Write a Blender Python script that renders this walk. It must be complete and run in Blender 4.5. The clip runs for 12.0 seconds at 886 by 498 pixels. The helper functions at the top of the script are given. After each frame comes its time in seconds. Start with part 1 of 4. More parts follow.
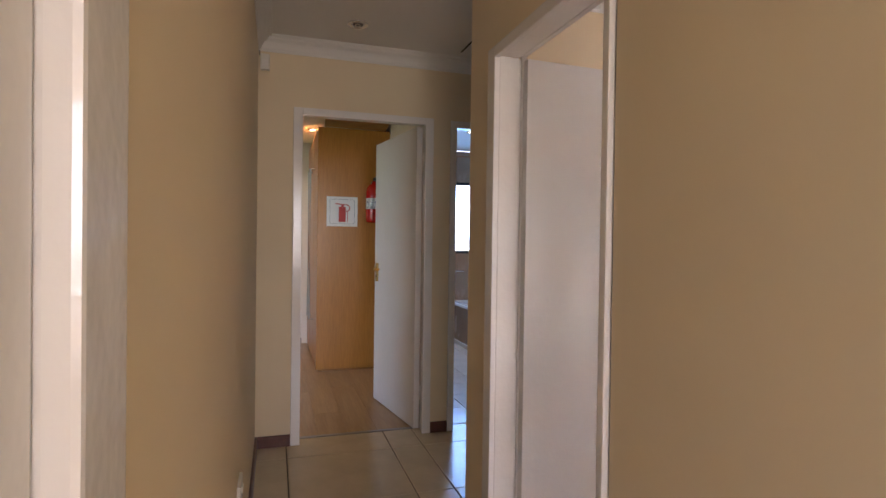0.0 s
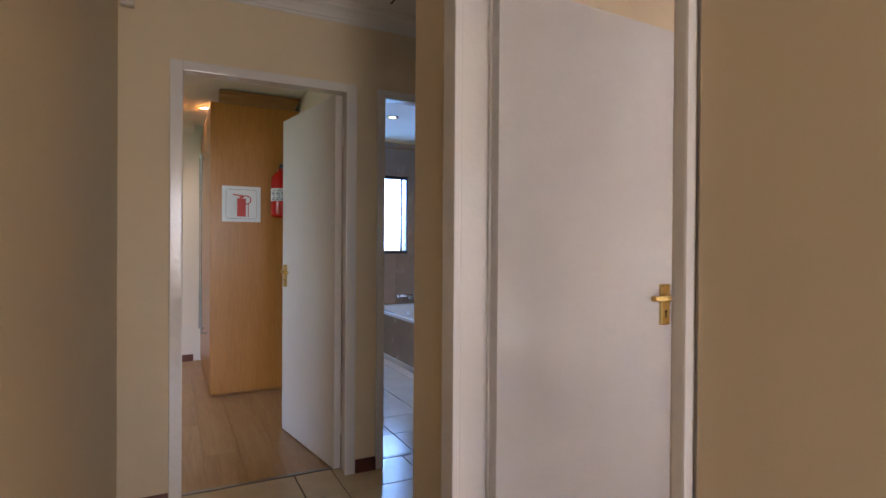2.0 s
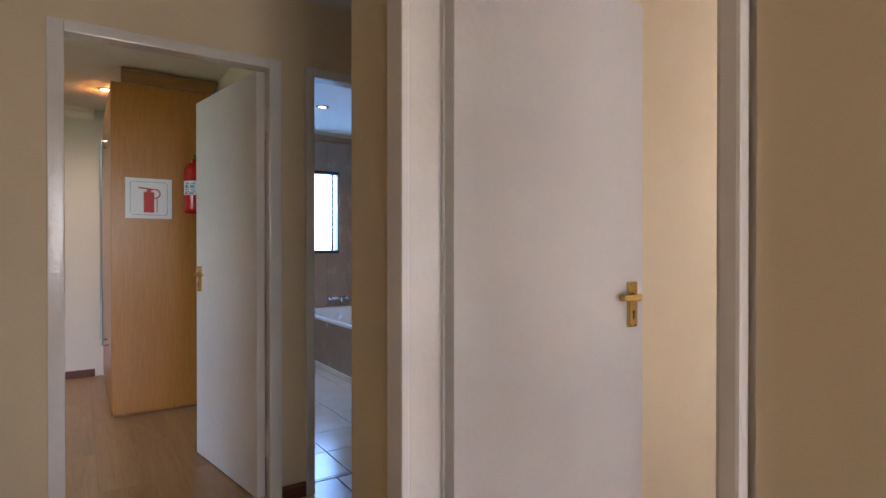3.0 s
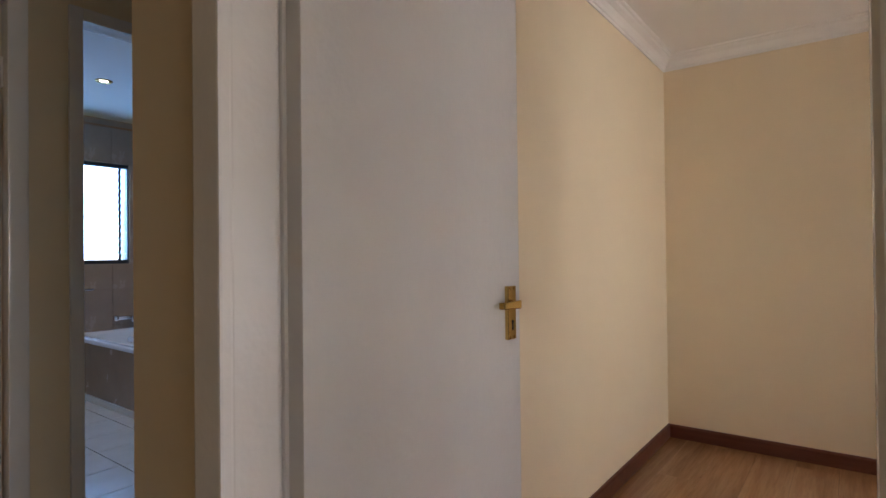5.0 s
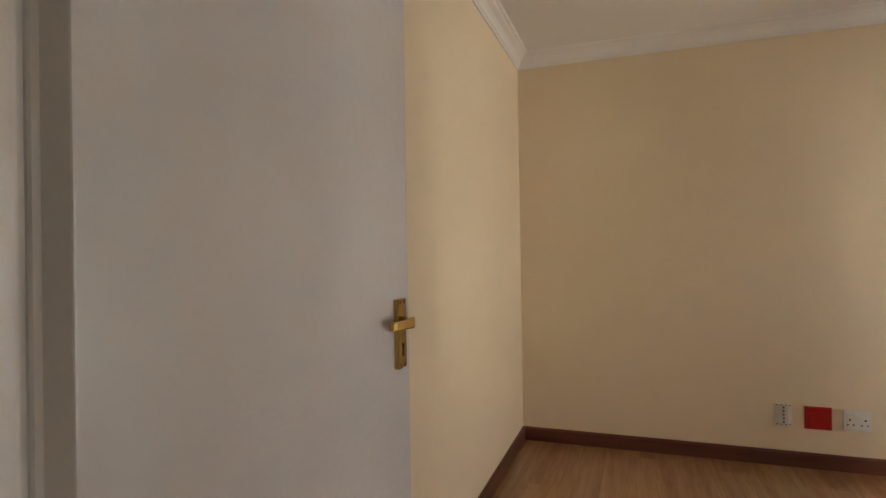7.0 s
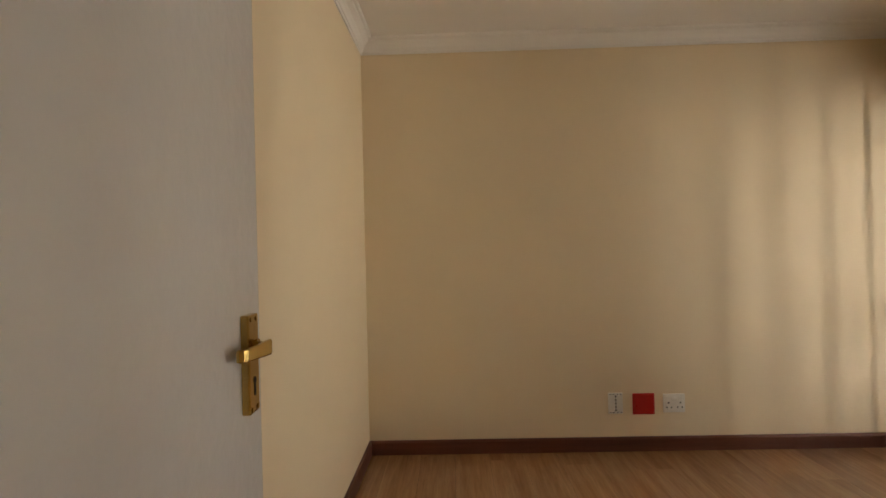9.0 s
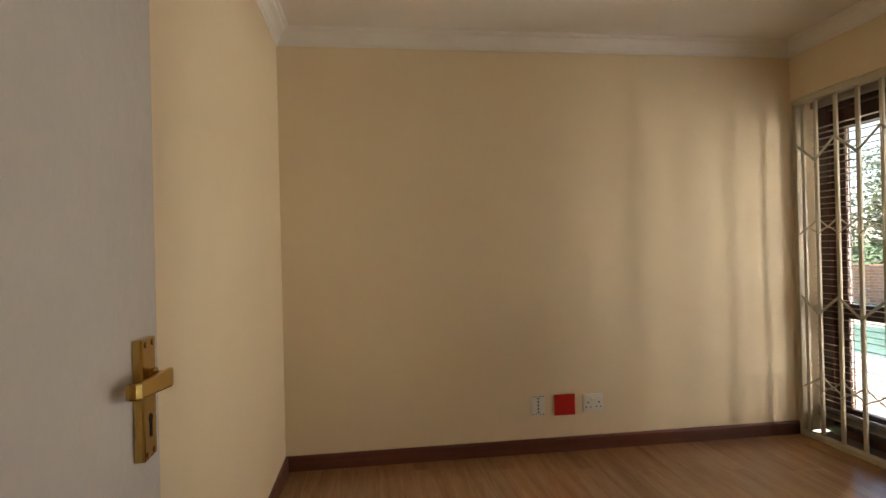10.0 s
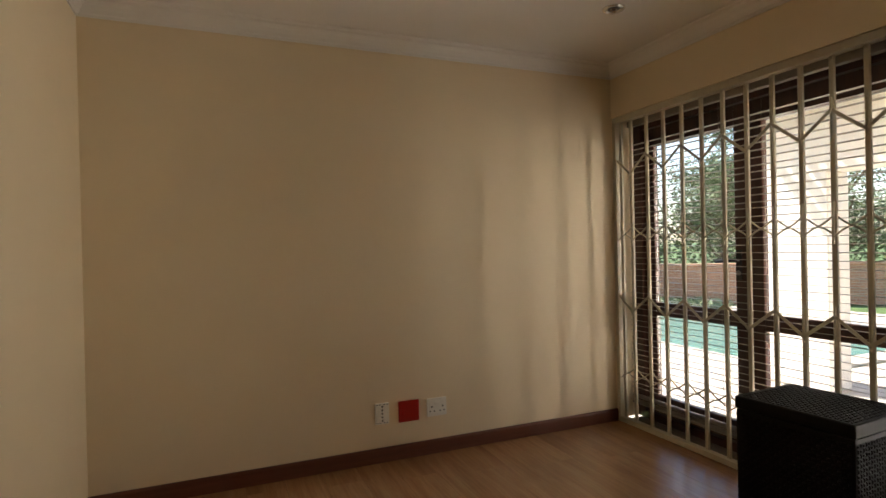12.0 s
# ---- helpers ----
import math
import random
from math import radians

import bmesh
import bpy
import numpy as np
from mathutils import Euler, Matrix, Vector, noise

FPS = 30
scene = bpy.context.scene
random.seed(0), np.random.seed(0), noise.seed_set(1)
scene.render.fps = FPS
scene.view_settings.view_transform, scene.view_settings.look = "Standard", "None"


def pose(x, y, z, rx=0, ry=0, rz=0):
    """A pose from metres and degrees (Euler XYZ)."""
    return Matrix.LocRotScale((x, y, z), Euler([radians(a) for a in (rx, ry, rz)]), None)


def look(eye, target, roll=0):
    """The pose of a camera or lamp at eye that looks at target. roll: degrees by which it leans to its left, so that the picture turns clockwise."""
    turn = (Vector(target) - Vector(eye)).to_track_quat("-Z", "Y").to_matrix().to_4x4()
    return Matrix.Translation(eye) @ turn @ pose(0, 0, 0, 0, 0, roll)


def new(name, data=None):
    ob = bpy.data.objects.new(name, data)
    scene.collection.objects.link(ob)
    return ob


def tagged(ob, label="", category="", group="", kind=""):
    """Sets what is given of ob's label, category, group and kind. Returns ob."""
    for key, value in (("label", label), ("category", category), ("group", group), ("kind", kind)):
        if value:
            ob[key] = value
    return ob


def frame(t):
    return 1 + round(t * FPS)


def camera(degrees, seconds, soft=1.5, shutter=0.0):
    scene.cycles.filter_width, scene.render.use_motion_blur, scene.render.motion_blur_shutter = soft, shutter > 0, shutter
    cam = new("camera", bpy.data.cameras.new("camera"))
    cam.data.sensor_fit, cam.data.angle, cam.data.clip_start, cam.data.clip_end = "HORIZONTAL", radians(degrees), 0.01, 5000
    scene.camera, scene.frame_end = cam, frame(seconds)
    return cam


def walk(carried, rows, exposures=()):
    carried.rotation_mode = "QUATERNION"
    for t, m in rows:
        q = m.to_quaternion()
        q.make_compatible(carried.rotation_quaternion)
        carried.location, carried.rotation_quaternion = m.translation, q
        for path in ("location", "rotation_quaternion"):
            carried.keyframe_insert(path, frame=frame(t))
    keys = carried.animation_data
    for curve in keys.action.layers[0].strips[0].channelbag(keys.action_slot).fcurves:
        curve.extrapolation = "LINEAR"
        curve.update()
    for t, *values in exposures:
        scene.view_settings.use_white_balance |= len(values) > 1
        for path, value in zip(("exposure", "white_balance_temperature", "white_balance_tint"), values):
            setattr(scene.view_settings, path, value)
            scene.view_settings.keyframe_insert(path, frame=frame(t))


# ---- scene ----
cam = camera(78.6, 12.0)
PATH = [
    (0, (0.54, 0.7, 1.245), (1.134, 2.61, 1.223), 0.8),
    (0.5, (0.552, 0.864, 1.229), (1.204, 2.755, 1.207), 0.7),
    (1, (0.566, 1.045, 1.237), (1.287, 2.91, 1.215), 0.6),
    (1.5, (0.603, 1.178, 1.215), (1.404, 3.01, 1.199), 0.5),
    (2, (0.647, 1.333, 1.212), (1.546, 3.119, 1.199), 0.4),
    (2.5, (0.691, 1.458, 1.202), (1.698, 3.186, 1.193), 0.2),
    (3, (0.741, 1.59, 1.195), (1.857, 3.249, 1.184), -0.0),
    (3.2, (0.776, 1.642, 1.171), (1.937, 3.271, 1.171), -0.1),
    (5, (0.929, 1.944, 1.17), (2.523, 3.152, 1.188), -0.6),
    (5.5, (0.97, 2.009, 1.176), (2.647, 3.099, 1.187), -0.3),
    (6, (1.036, 2.063, 1.175), (2.79, 3.024, 1.186), -0.4),
    (6.5, (1.103, 2.135, 1.177), (2.923, 2.964, 1.186), -0.6),
    (7, (1.171, 2.219, 1.178), (3.056, 2.888, 1.188), -0.9),
    (8.8, (1.374, 2.343, 1.172), (3.371, 2.462, 1.172), -0.9),
    (9, (1.412, 2.376, 1.168), (3.411, 2.422, 1.175), -1.4),
    (9.5, (1.461, 2.399, 1.177), (3.459, 2.298, 1.181), -1.3),
    (10, (1.509, 2.406, 1.178), (3.492, 2.148, 1.183), -1.4),
    (10.5, (1.553, 2.417, 1.175), (3.51, 2.006, 1.174), -1.3),
    (11, (1.567, 2.414, 1.186), (3.489, 1.859, 1.183), -1.4),
    (11.5, (1.575, 2.356, 1.197), (3.463, 1.696, 1.19), -1.4),
    (12, (1.579, 2.309, 1.207), (3.428, 1.545, 1.198), -1.3),
]
EXPOSURES = [(0.0, 2.74, 6000, 22), (3.0, 2.74, 5800, 19), (5.0, 2.28, 5750, 15), (7.0, 2.14, 6100, 11), (9.0, 1.98, 6600, 9), (10.0, 1.98, 6600, 9), (11.0, 1.8, 6600, 10), (12.0, 1.48, 6600, 10)]
walk(cam, [(t, look(eye, target, roll)) for t, eye, target, roll in PATH], EXPOSURES)

# ---- exposure, world, sun and large lights ----
world = bpy.data.worlds.new("world")
scene.world = world
world.use_nodes = True
_sky = world.node_tree.nodes.new("ShaderNodeTexSky")
_sky.sky_type = "NISHITA"
_sky.sun_disc = False
_sky.sun_elevation = radians(49)
_sky.sun_rotation = radians(63)
_bg = world.node_tree.nodes["Background"]
_bg.inputs[1].default_value = 0.15
world.node_tree.links.new(_sky.outputs[0], _bg.inputs[0])
sun = new("sun", bpy.data.lights.new("sun", "SUN"))
sun.data.energy = 5.0
sun.data.angle = radians(0.5)
sun.data.color = (1.0, 0.95, 0.87)
sun.matrix_world = look((22, 11, 29), (0, 0, 0))


def area(name, eye, target, w, h, power, color):
    """An added lamp that stands in for daylight, in an opening or outside it."""
    ob = new(name, bpy.data.lights.new(name, "AREA"))
    ob.data.shape, ob.data.size, ob.data.size_y = "RECTANGLE", w, h
    ob.data.energy, ob.data.color = power, color
    ob.matrix_world = look(eye, target)
    return ob


# Fills in patio daylight from outside the opening's unseen west part.
area("sky_patio_doors", (2.60, -0.62, 1.05), (4.573, 0.34, 1.1), 0.30, 1.8, 9.0, (1.0, 0.90, 0.80))
# Added lamp outside the gate for sun bounced off the unseen patio wall.
area("wall_bounce_fill", (3.0, -2.15, 1.0), (4.573, 0.2, 1.05), 0.20, 1.7, 9.5, (1.0, 0.92, 0.83))
area("sky_bath_window", (2.85, 7.62, 1.6), (2.85, 4.0, 0.9), 0.85, 0.9, 3.4, (0.22, 0.5, 1.0))
# Fills the hall through an unseen opening added behind the camera.
area("hall_end_fill", (0.9, -3.4, 1.5), (0.9, 2.0, 1.2), 0.9, 1.2, 6.4, (1.0, 0.90, 0.82))
# Brightens the right wall from an unseen opening added in the left wall.
area("hall_side_fill", (0.24, -1.15, 1.35), (1.375, 1.5, 1.2), 1.0, 1.5, 2.5, (1.0, 0.90, 0.82))


# ---- mesh helpers ----
def mesh_ob(name, bm, mat, smooth=False):
    me = bpy.data.meshes.new(name)
    bm.normal_update()
    if smooth:
        for f in bm.faces:
            f.smooth = True
    bm.to_mesh(me)
    bm.free()
    if mat:
        me.materials.append(mat)
    return new(name, me)


def part(name, bm, mat, parent, label="", smooth=False):
    ob = mesh_ob(name, bm, mat, smooth)
    ob.parent = parent
    if label:
        ob["label"] = label
    return ob


def thing(name, label, category, x=0.0, y=0.0, z=0.0, rz=0.0, group="", kind=""):
    e = new(name)
    e.empty_display_size = 0.05
    e.matrix_world = pose(x, y, z, 0, 0, rz)
    return tagged(e, label, category, group, kind)


def add_box(bm, x0, x1, y0, y1, z0, z1, bevel=0.0, m=None, seg=1):
    t = bmesh.new()
    bmesh.ops.create_cube(t, size=1.0)
    for v in t.verts:
        v.co = Vector((x0 + (v.co.x + 0.5) * (x1 - x0), y0 + (v.co.y + 0.5) * (y1 - y0), z0 + (v.co.z + 0.5) * (z1 - z0)))
    if bevel > 0:
        bmesh.ops.bevel(t, geom=t.edges[:], offset=bevel, segments=seg, profile=0.7, affect="EDGES")
    if m is not None:
        bmesh.ops.transform(t, matrix=m, verts=t.verts)
    _merge(bm, t)
    return bm


def box(x0, x1, y0, y1, z0, z1, bevel=0.0, m=None, seg=1):
    return add_box(bmesh.new(), x0, x1, y0, y1, z0, z1, bevel, m, seg)


def _merge(bm, t):
    me = bpy.data.meshes.new("tmp")
    t.to_mesh(me)
    t.free()
    bm.from_mesh(me)
    bpy.data.meshes.remove(me)


def add_cyl(bm, p0, p1, r0, r1=None, seg=16, caps=True):
    r1 = r0 if r1 is None else r1
    p0, p1 = Vector(p0), Vector(p1)
    d = p1 - p0
    t = bmesh.new()
    bmesh.ops.create_cone(t, cap_ends=caps, segments=seg, radius1=r0, radius2=r1, depth=d.length)
    q = Vector((0, 0, 1)).rotation_difference(d)
    bmesh.ops.transform(t, matrix=Matrix.Translation((p0 + p1) / 2) @ q.to_matrix().to_4x4(), verts=t.verts)
    _merge(bm, t)
    return bm


def cyl(p0, p1, r0, r1=None, seg=16):
    return add_cyl(bmesh.new(), p0, p1, r0, r1, seg)


def lathe(profile, seg=24, m=None):
    """A turned shape from (radius, height) pairs."""
    bm = bmesh.new()
    rings = []
    for r, z in profile:
        rings.append([bm.verts.new((r * math.cos(2 * math.pi * i / seg), r * math.sin(2 * math.pi * i / seg), z)) for i in range(seg)])
    for a, b in zip(rings, rings[1:]):
        for i in range(seg):
            bm.faces.new((a[i], a[(i + 1) % seg], b[(i + 1) % seg], b[i]))
    bm.faces.new(list(reversed(rings[0])))
    bm.faces.new(rings[-1])
    if m is not None:
        bmesh.ops.transform(bm, matrix=m, verts=bm.verts)
    return bm


def sweep(profile, path, closed_profile=True):
    """Pushes a profile of (out, up) pairs along a level path of (x, y) points with mitred corners; out lies to the path's left."""
    bm = bmesh.new()
    n = len(path)
    rings = []
    for i, p in enumerate(path):
        p = Vector(p)
        d0 = (p - Vector(path[i - 1])).normalized() if i > 0 else None
        d1 = (Vector(path[i + 1]) - p).normalized() if i < n - 1 else None
        d0 = d0 or d1
        d1 = d1 or d0
        n0, n1 = Vector((-d0.y, d0.x)), Vector((-d1.y, d1.x))
        mt = (n0 + n1)
        mt = mt / max(1e-6, mt.dot(n0))
        rings.append([bm.verts.new((p.x + mt.x * o, p.y + mt.y * o, u)) for o, u in profile])
    k = len(profile)
    for a, b in zip(rings, rings[1:]):
        for j in range(k if closed_profile else k - 1):
            bm.faces.new((a[j], b[j], b[(j + 1) % k], a[(j + 1) % k]))
    if closed_profile:
        bm.faces.new(rings[0])
        bm.faces.new(list(reversed(rings[-1])))
    bmesh.ops.recalc_face_normals(bm, faces=bm.faces[:])
    return bm


def pipe(points, r, seg=8):
    """A round rod through points."""
    bm = bmesh.new()
    pts = [Vector(p) for p in points]
    rings = []
    up = Vector((0, 0, 1))
    for i, p in enumerate(pts):
        d = (pts[min(i + 1, len(pts) - 1)] - pts[max(i - 1, 0)]).normalized()
        s = d.cross(up)
        if s.length < 1e-3:
            s = d.cross(Vector((1, 0, 0)))
        s.normalize()
        u = s.cross(d)
        rings.append([bm.verts.new(p + (s * math.cos(a) + u * math.sin(a)) * r) for a in [2 * math.pi * j / seg for j in range(seg)]])
    for a, b in zip(rings, rings[1:]):
        for j in range(seg):
            bm.faces.new((a[j], a[(j + 1) % seg], b[(j + 1) % seg], b[j]))
    bm.faces.new(list(reversed(rings[0])))
    bm.faces.new(rings[-1])
    bmesh.ops.recalc_face_normals(bm, faces=bm.faces[:])
    return bm


def wall(name, axis, face0, face1, u0, u1, z0, z1, openings, mat, label="painted plaster wall"):
    """A wall between two faces across axis, from u0 to u1 along it, with openings (u0, u1, z0, z1) cut right through."""
    us = sorted({u0, u1, *[v for o in openings for v in o[:2]]})
    zs = sorted({z0, z1, *[v for o in openings for v in o[2:]]})
    us = [u for u in us if u0 <= u <= u1]
    zs = [z for z in zs if z0 <= z <= z1]

    def solid(i, j):
        if not (0 <= i < len(us) - 1 and 0 <= j < len(zs) - 1):
            return False
        cu, cz = (us[i] + us[i + 1]) / 2, (zs[j] + zs[j + 1]) / 2
        return not any(o[0] < cu < o[1] and o[2] < cz < o[3] for o in openings)

    bm = bmesh.new()
    cache = {}

    def v(f, u, z):
        k = (f, u, z)
        if k not in cache:
            co = (face0, face1)[f]
            cache[k] = bm.verts.new((co, u, z) if axis == "x" else (u, co, z))
        return cache[k]

    for i in range(len(us) - 1):
        for j in range(len(zs) - 1):
            if not solid(i, j):
                continue
            a, b, c, d = us[i], us[i + 1], zs[j], zs[j + 1]
            for f in (0, 1):
                bm.faces.new((v(f, a, c), v(f, b, c), v(f, b, d), v(f, a, d)))
            for di, dj, e0, e1 in ((-1, 0, (a, c), (a, d)), (1, 0, (b, c), (b, d)), (0, -1, (a, c), (b, c)), (0, 1, (a, d), (b, d))):
                if not solid(i + di, j + dj):
                    bm.faces.new((v(0, *e0), v(0, *e1), v(1, *e1), v(1, *e0)))
    bmesh.ops.recalc_face_normals(bm, faces=bm.faces[:])
    return tagged(mesh_ob(name, bm, mat), label, "wall", kind="structure")


# ---- materials ----
def nodes_of(name):
    m = bpy.data.materials.new(name)
    m.use_nodes = True
    nt = m.node_tree
    return m, nt, nt.nodes["Principled BSDF"]


def put(nt, kind, **values):
    n = nt.nodes.new(kind)
    for k, val in values.items():
        n.inputs[k.replace("_", " ")].default_value = val
    return n


def ramp(nt, src, stops):
    r = nt.nodes.new("ShaderNodeValToRGB")
    while len(r.color_ramp.elements) < len(stops):
        r.color_ramp.elements.new(0.5)
    for e, (p, c) in zip(r.color_ramp.elements, stops):
        e.position, e.color = p, (*c, 1)
    nt.links.new(src, r.inputs[0])
    return r


def rough_surface(name, color, vary=0.06, rough=0.6, grain=220.0, bump=0.05, blotch=1.6, metallic=0.0, rough_vary=0.1, distance=0.002, coat=0.0, wave=0.0):
    """Paint, plaster or metal: a soft blotch, a fine grain, and relief."""
    m, nt, bsdf = nodes_of(name)
    geo = nt.nodes.new("ShaderNodeTexCoord")
    big = put(nt, "ShaderNodeTexNoise", Scale=blotch, Detail=4.0, Roughness=0.6)
    fine = put(nt, "ShaderNodeTexNoise", Scale=grain, Detail=3.0, Roughness=0.55)
    nt.links.new(geo.outputs["Object"], big.inputs["Vector"])
    nt.links.new(geo.outputs["Object"], fine.inputs["Vector"])
    lo = tuple(c * (1 - vary) for c in color)
    hi = tuple(min(1, c * (1 + vary)) for c in color)
    r = ramp(nt, big.outputs[0], [(0.3, lo), (0.7, hi)])
    nt.links.new(r.outputs[0], bsdf.inputs["Base Color"])
    mr = put(nt, "ShaderNodeMapRange", To_Min=max(0.02, rough - rough_vary), To_Max=min(1, rough + rough_vary))
    nt.links.new(big.outputs[0], mr.inputs[0])
    nt.links.new(mr.outputs[0], bsdf.inputs["Roughness"])
    bsdf.inputs["Metallic"].default_value = metallic
    bsdf.inputs["Coat Weight"].default_value = coat
    b = put(nt, "ShaderNodeBump", Strength=bump, Distance=distance)
    nt.links.new(fine.outputs[0], b.inputs["Height"])
    last = b
    if wave:
        mid = put(nt, "ShaderNodeTexNoise", Scale=wave, Detail=2.0, Roughness=0.5)
        nt.links.new(geo.outputs["Object"], mid.inputs["Vector"])
        b2 = put(nt, "ShaderNodeBump", Strength=0.25, Distance=0.004)
        nt.links.new(mid.outputs[0], b2.inputs["Height"])
        nt.links.new(b.outputs[0], b2.inputs["Normal"])
        last = b2
    nt.links.new(last.outputs[0], bsdf.inputs["Normal"])
    return m


def wood(name, dark, light, along="Y", rough=0.35, scale=1.0, random_tone=0.0, coat=0.0):
    m, nt, bsdf = nodes_of(name)
    co = nt.nodes.new("ShaderNodeTexCoord")
    mp = nt.nodes.new("ShaderNodeMapping")
    s = {"X": (0.6, 9, 9), "Y": (9, 0.6, 9), "Z": (9, 9, 0.6)}[along]
    mp.inputs["Scale"].default_value = tuple(v * scale for v in s)
    info = nt.nodes.new("ShaderNodeObjectInfo")
    nt.links.new(co.outputs["Object"], mp.inputs["Vector"])
    if random_tone:
        sh = put(nt, "ShaderNodeVectorMath")
        sh.operation = "SCALE"
        cmb = nt.nodes.new("ShaderNodeCombineXYZ")
        for i in range(3):
            nt.links.new(info.outputs["Random"], cmb.inputs[i])
        nt.links.new(cmb.outputs[0], sh.inputs[0])
        sh.inputs["Scale"].default_value = 37.0
        nt.links.new(sh.outputs[0], mp.inputs["Location"])
    n = put(nt, "ShaderNodeTexNoise", Scale=2.2, Detail=7.0, Roughness=0.62, Distortion=0.6)
    fine = put(nt, "ShaderNodeTexNoise", Scale=14.0, Detail=4.0, Roughness=0.7)
    nt.links.new(mp.outputs[0], n.inputs["Vector"])
    nt.links.new(mp.outputs[0], fine.inputs["Vector"])
    r = ramp(nt, n.outputs[0], [(0.28, dark), (0.5, tuple((a + b) / 2 for a, b in zip(dark, light))), (0.74, light)])
    mix = nt.nodes.new("ShaderNodeMix")
    mix.data_type, mix.blend_type = "RGBA", "MULTIPLY"
    mix.inputs[0].default_value = 0.35
    nt.links.new(r.outputs[0], mix.inputs[6])
    r2 = ramp(nt, fine.outputs[0], [(0.35, (0.55, 0.5, 0.45)), (0.6, (1, 1, 1))])
    nt.links.new(r2.outputs[0], mix.inputs[7])
    out = mix.outputs[2]
    if random_tone:
        hsv = nt.nodes.new("ShaderNodeHueSaturation")
        mr = put(nt, "ShaderNodeMapRange", To_Min=1 - random_tone, To_Max=1 + random_tone)
        nt.links.new(info.outputs["Random"], mr.inputs[0])
        nt.links.new(mr.outputs[0], hsv.inputs["Value"])
        nt.links.new(out, hsv.inputs["Color"])
        out = hsv.outputs[0]
    nt.links.new(out, bsdf.inputs["Base Color"])
    bsdf.inputs["Roughness"].default_value = rough
    bsdf.inputs["Coat Weight"].default_value = coat
    bsdf.inputs["Coat Roughness"].default_value = 0.25
    b = put(nt, "ShaderNodeBump", Strength=0.06, Distance=0.001)
    nt.links.new(fine.outputs[0], b.inputs["Height"])
    nt.links.new(b.outputs[0], bsdf.inputs["Normal"])
    return m


def glow(name, color, strength):
    m, nt, bsdf = nodes_of(name)
    bsdf.inputs["Base Color"].default_value = (*color, 1)
    bsdf.inputs["Emission Color"].default_value = (*color, 1)
    bsdf.inputs["Emission Strength"].default_value = strength
    return m


def clear_glass(name, tint=(1, 1, 1), rough=0.0):
    m, nt, bsdf = nodes_of(name)
    bsdf.inputs["Base Color"].default_value = (*tint, 1)
    bsdf.inputs["Transmission Weight"].default_value = 1.0
    bsdf.inputs["Roughness"].default_value = rough
    bsdf.inputs["IOR"].default_value = 1.45
    return m


CREAM = rough_surface("cream_paint", (0.79, 0.652, 0.442), 0.035, 0.62, 260, 0.10, 0.9, wave=14)
WHITE_CEIL = rough_surface("ceiling_paint", (0.82, 0.78, 0.72), 0.02, 0.8, 300, 0.05, 1.2)
PLASTER = rough_surface("plaster_cornice", (0.81, 0.77, 0.71), 0.02, 0.6, 240, 0.04, 2)
GLOSS = rough_surface("white_gloss_paint", (0.76, 0.73, 0.70), 0.03, 0.11, 90, 0.08, 2.2, rough_vary=0.04, wave=34)
STEEL_FRAME = rough_surface("frame_gloss_paint", (0.83, 0.79, 0.75), 0.03, 0.14, 60, 0.15, 3, rough_vary=0.05, wave=30)
SKIRT = wood("skirting_wood", (0.085, 0.024, 0.013), (0.16, 0.05, 0.028), "Y", 0.35)
BRASS = rough_surface("polished_brass", (0.56, 0.38, 0.12), 0.06, 0.16, 300, 0.03, 20, metallic=1.0, rough_vary=0.06)
CHROME = rough_surface("chrome", (0.75, 0.75, 0.76), 0.02, 0.1, 300, 0.01, 10, metallic=1.0, rough_vary=0.04)
STEEL = rough_surface("brushed_steel", (0.35, 0.33, 0.31), 0.05, 0.35, 300, 0.03, 10, metallic=1.0)
# Near-black: shade inside holes and gaps put into colour; also the cable's black.
DARK = rough_surface("hole_shade_black", (0.015, 0.012, 0.01), 0.1, 0.8, 200, 0.02, 10)
LAMINATE = wood("laminate", (0.30, 0.155, 0.07), (0.46, 0.26, 0.125), "X", 0.24, 0.7, 0.07, coat=0.4)
LAMINATE_Y = wood("laminate_study", (0.36, 0.21, 0.09), (0.48, 0.30, 0.14), "Y", 0.3, 0.7, 0.06)
OAK = wood("cupboard_veneer", (0.42, 0.165, 0.026), (0.47, 0.192, 0.033), "Z", 0.3, 0.8, coat=0.3)
OAK_CROWN = wood("cupboard_crown", (0.26, 0.11, 0.03), (0.36, 0.16, 0.05), "X", 0.35, 0.8)
TIMBER = wood("window_timber", (0.035, 0.010, 0.006), (0.085, 0.025, 0.014), "Z", 0.3, 0.8, coat=0.4)
HALL_TILE = rough_surface("ceramic_hall_tile", (0.62, 0.50, 0.33), 0.08, 0.22, 120, 0.03, 5, rough_vary=0.08)
BATH_TILE = rough_surface("ceramic_bath_floor", (0.70, 0.66, 0.58), 0.06, 0.16, 120, 0.03, 5, rough_vary=0.06)
WALL_TILE = rough_surface("ceramic_bath_wall", (0.37, 0.27, 0.19), 0.10, 0.25, 90, 0.03, 4)
GROUT = rough_surface("grout", (0.10, 0.075, 0.05), 0.15, 0.9, 300, 0.1, 6)
ENAMEL = rough_surface("white_enamel", (0.80, 0.80, 0.80), 0.01, 0.1, 100, 0.01, 3, rough_vary=0.03)
GATE_PAINT = rough_surface("gate_cream_enamel", (0.56, 0.50, 0.36), 0.05, 0.3, 200, 0.05, 8)
SLAT = rough_surface("blind_slat", (0.30, 0.26, 0.21), 0.03, 0.4, 200, 0.03, 5)
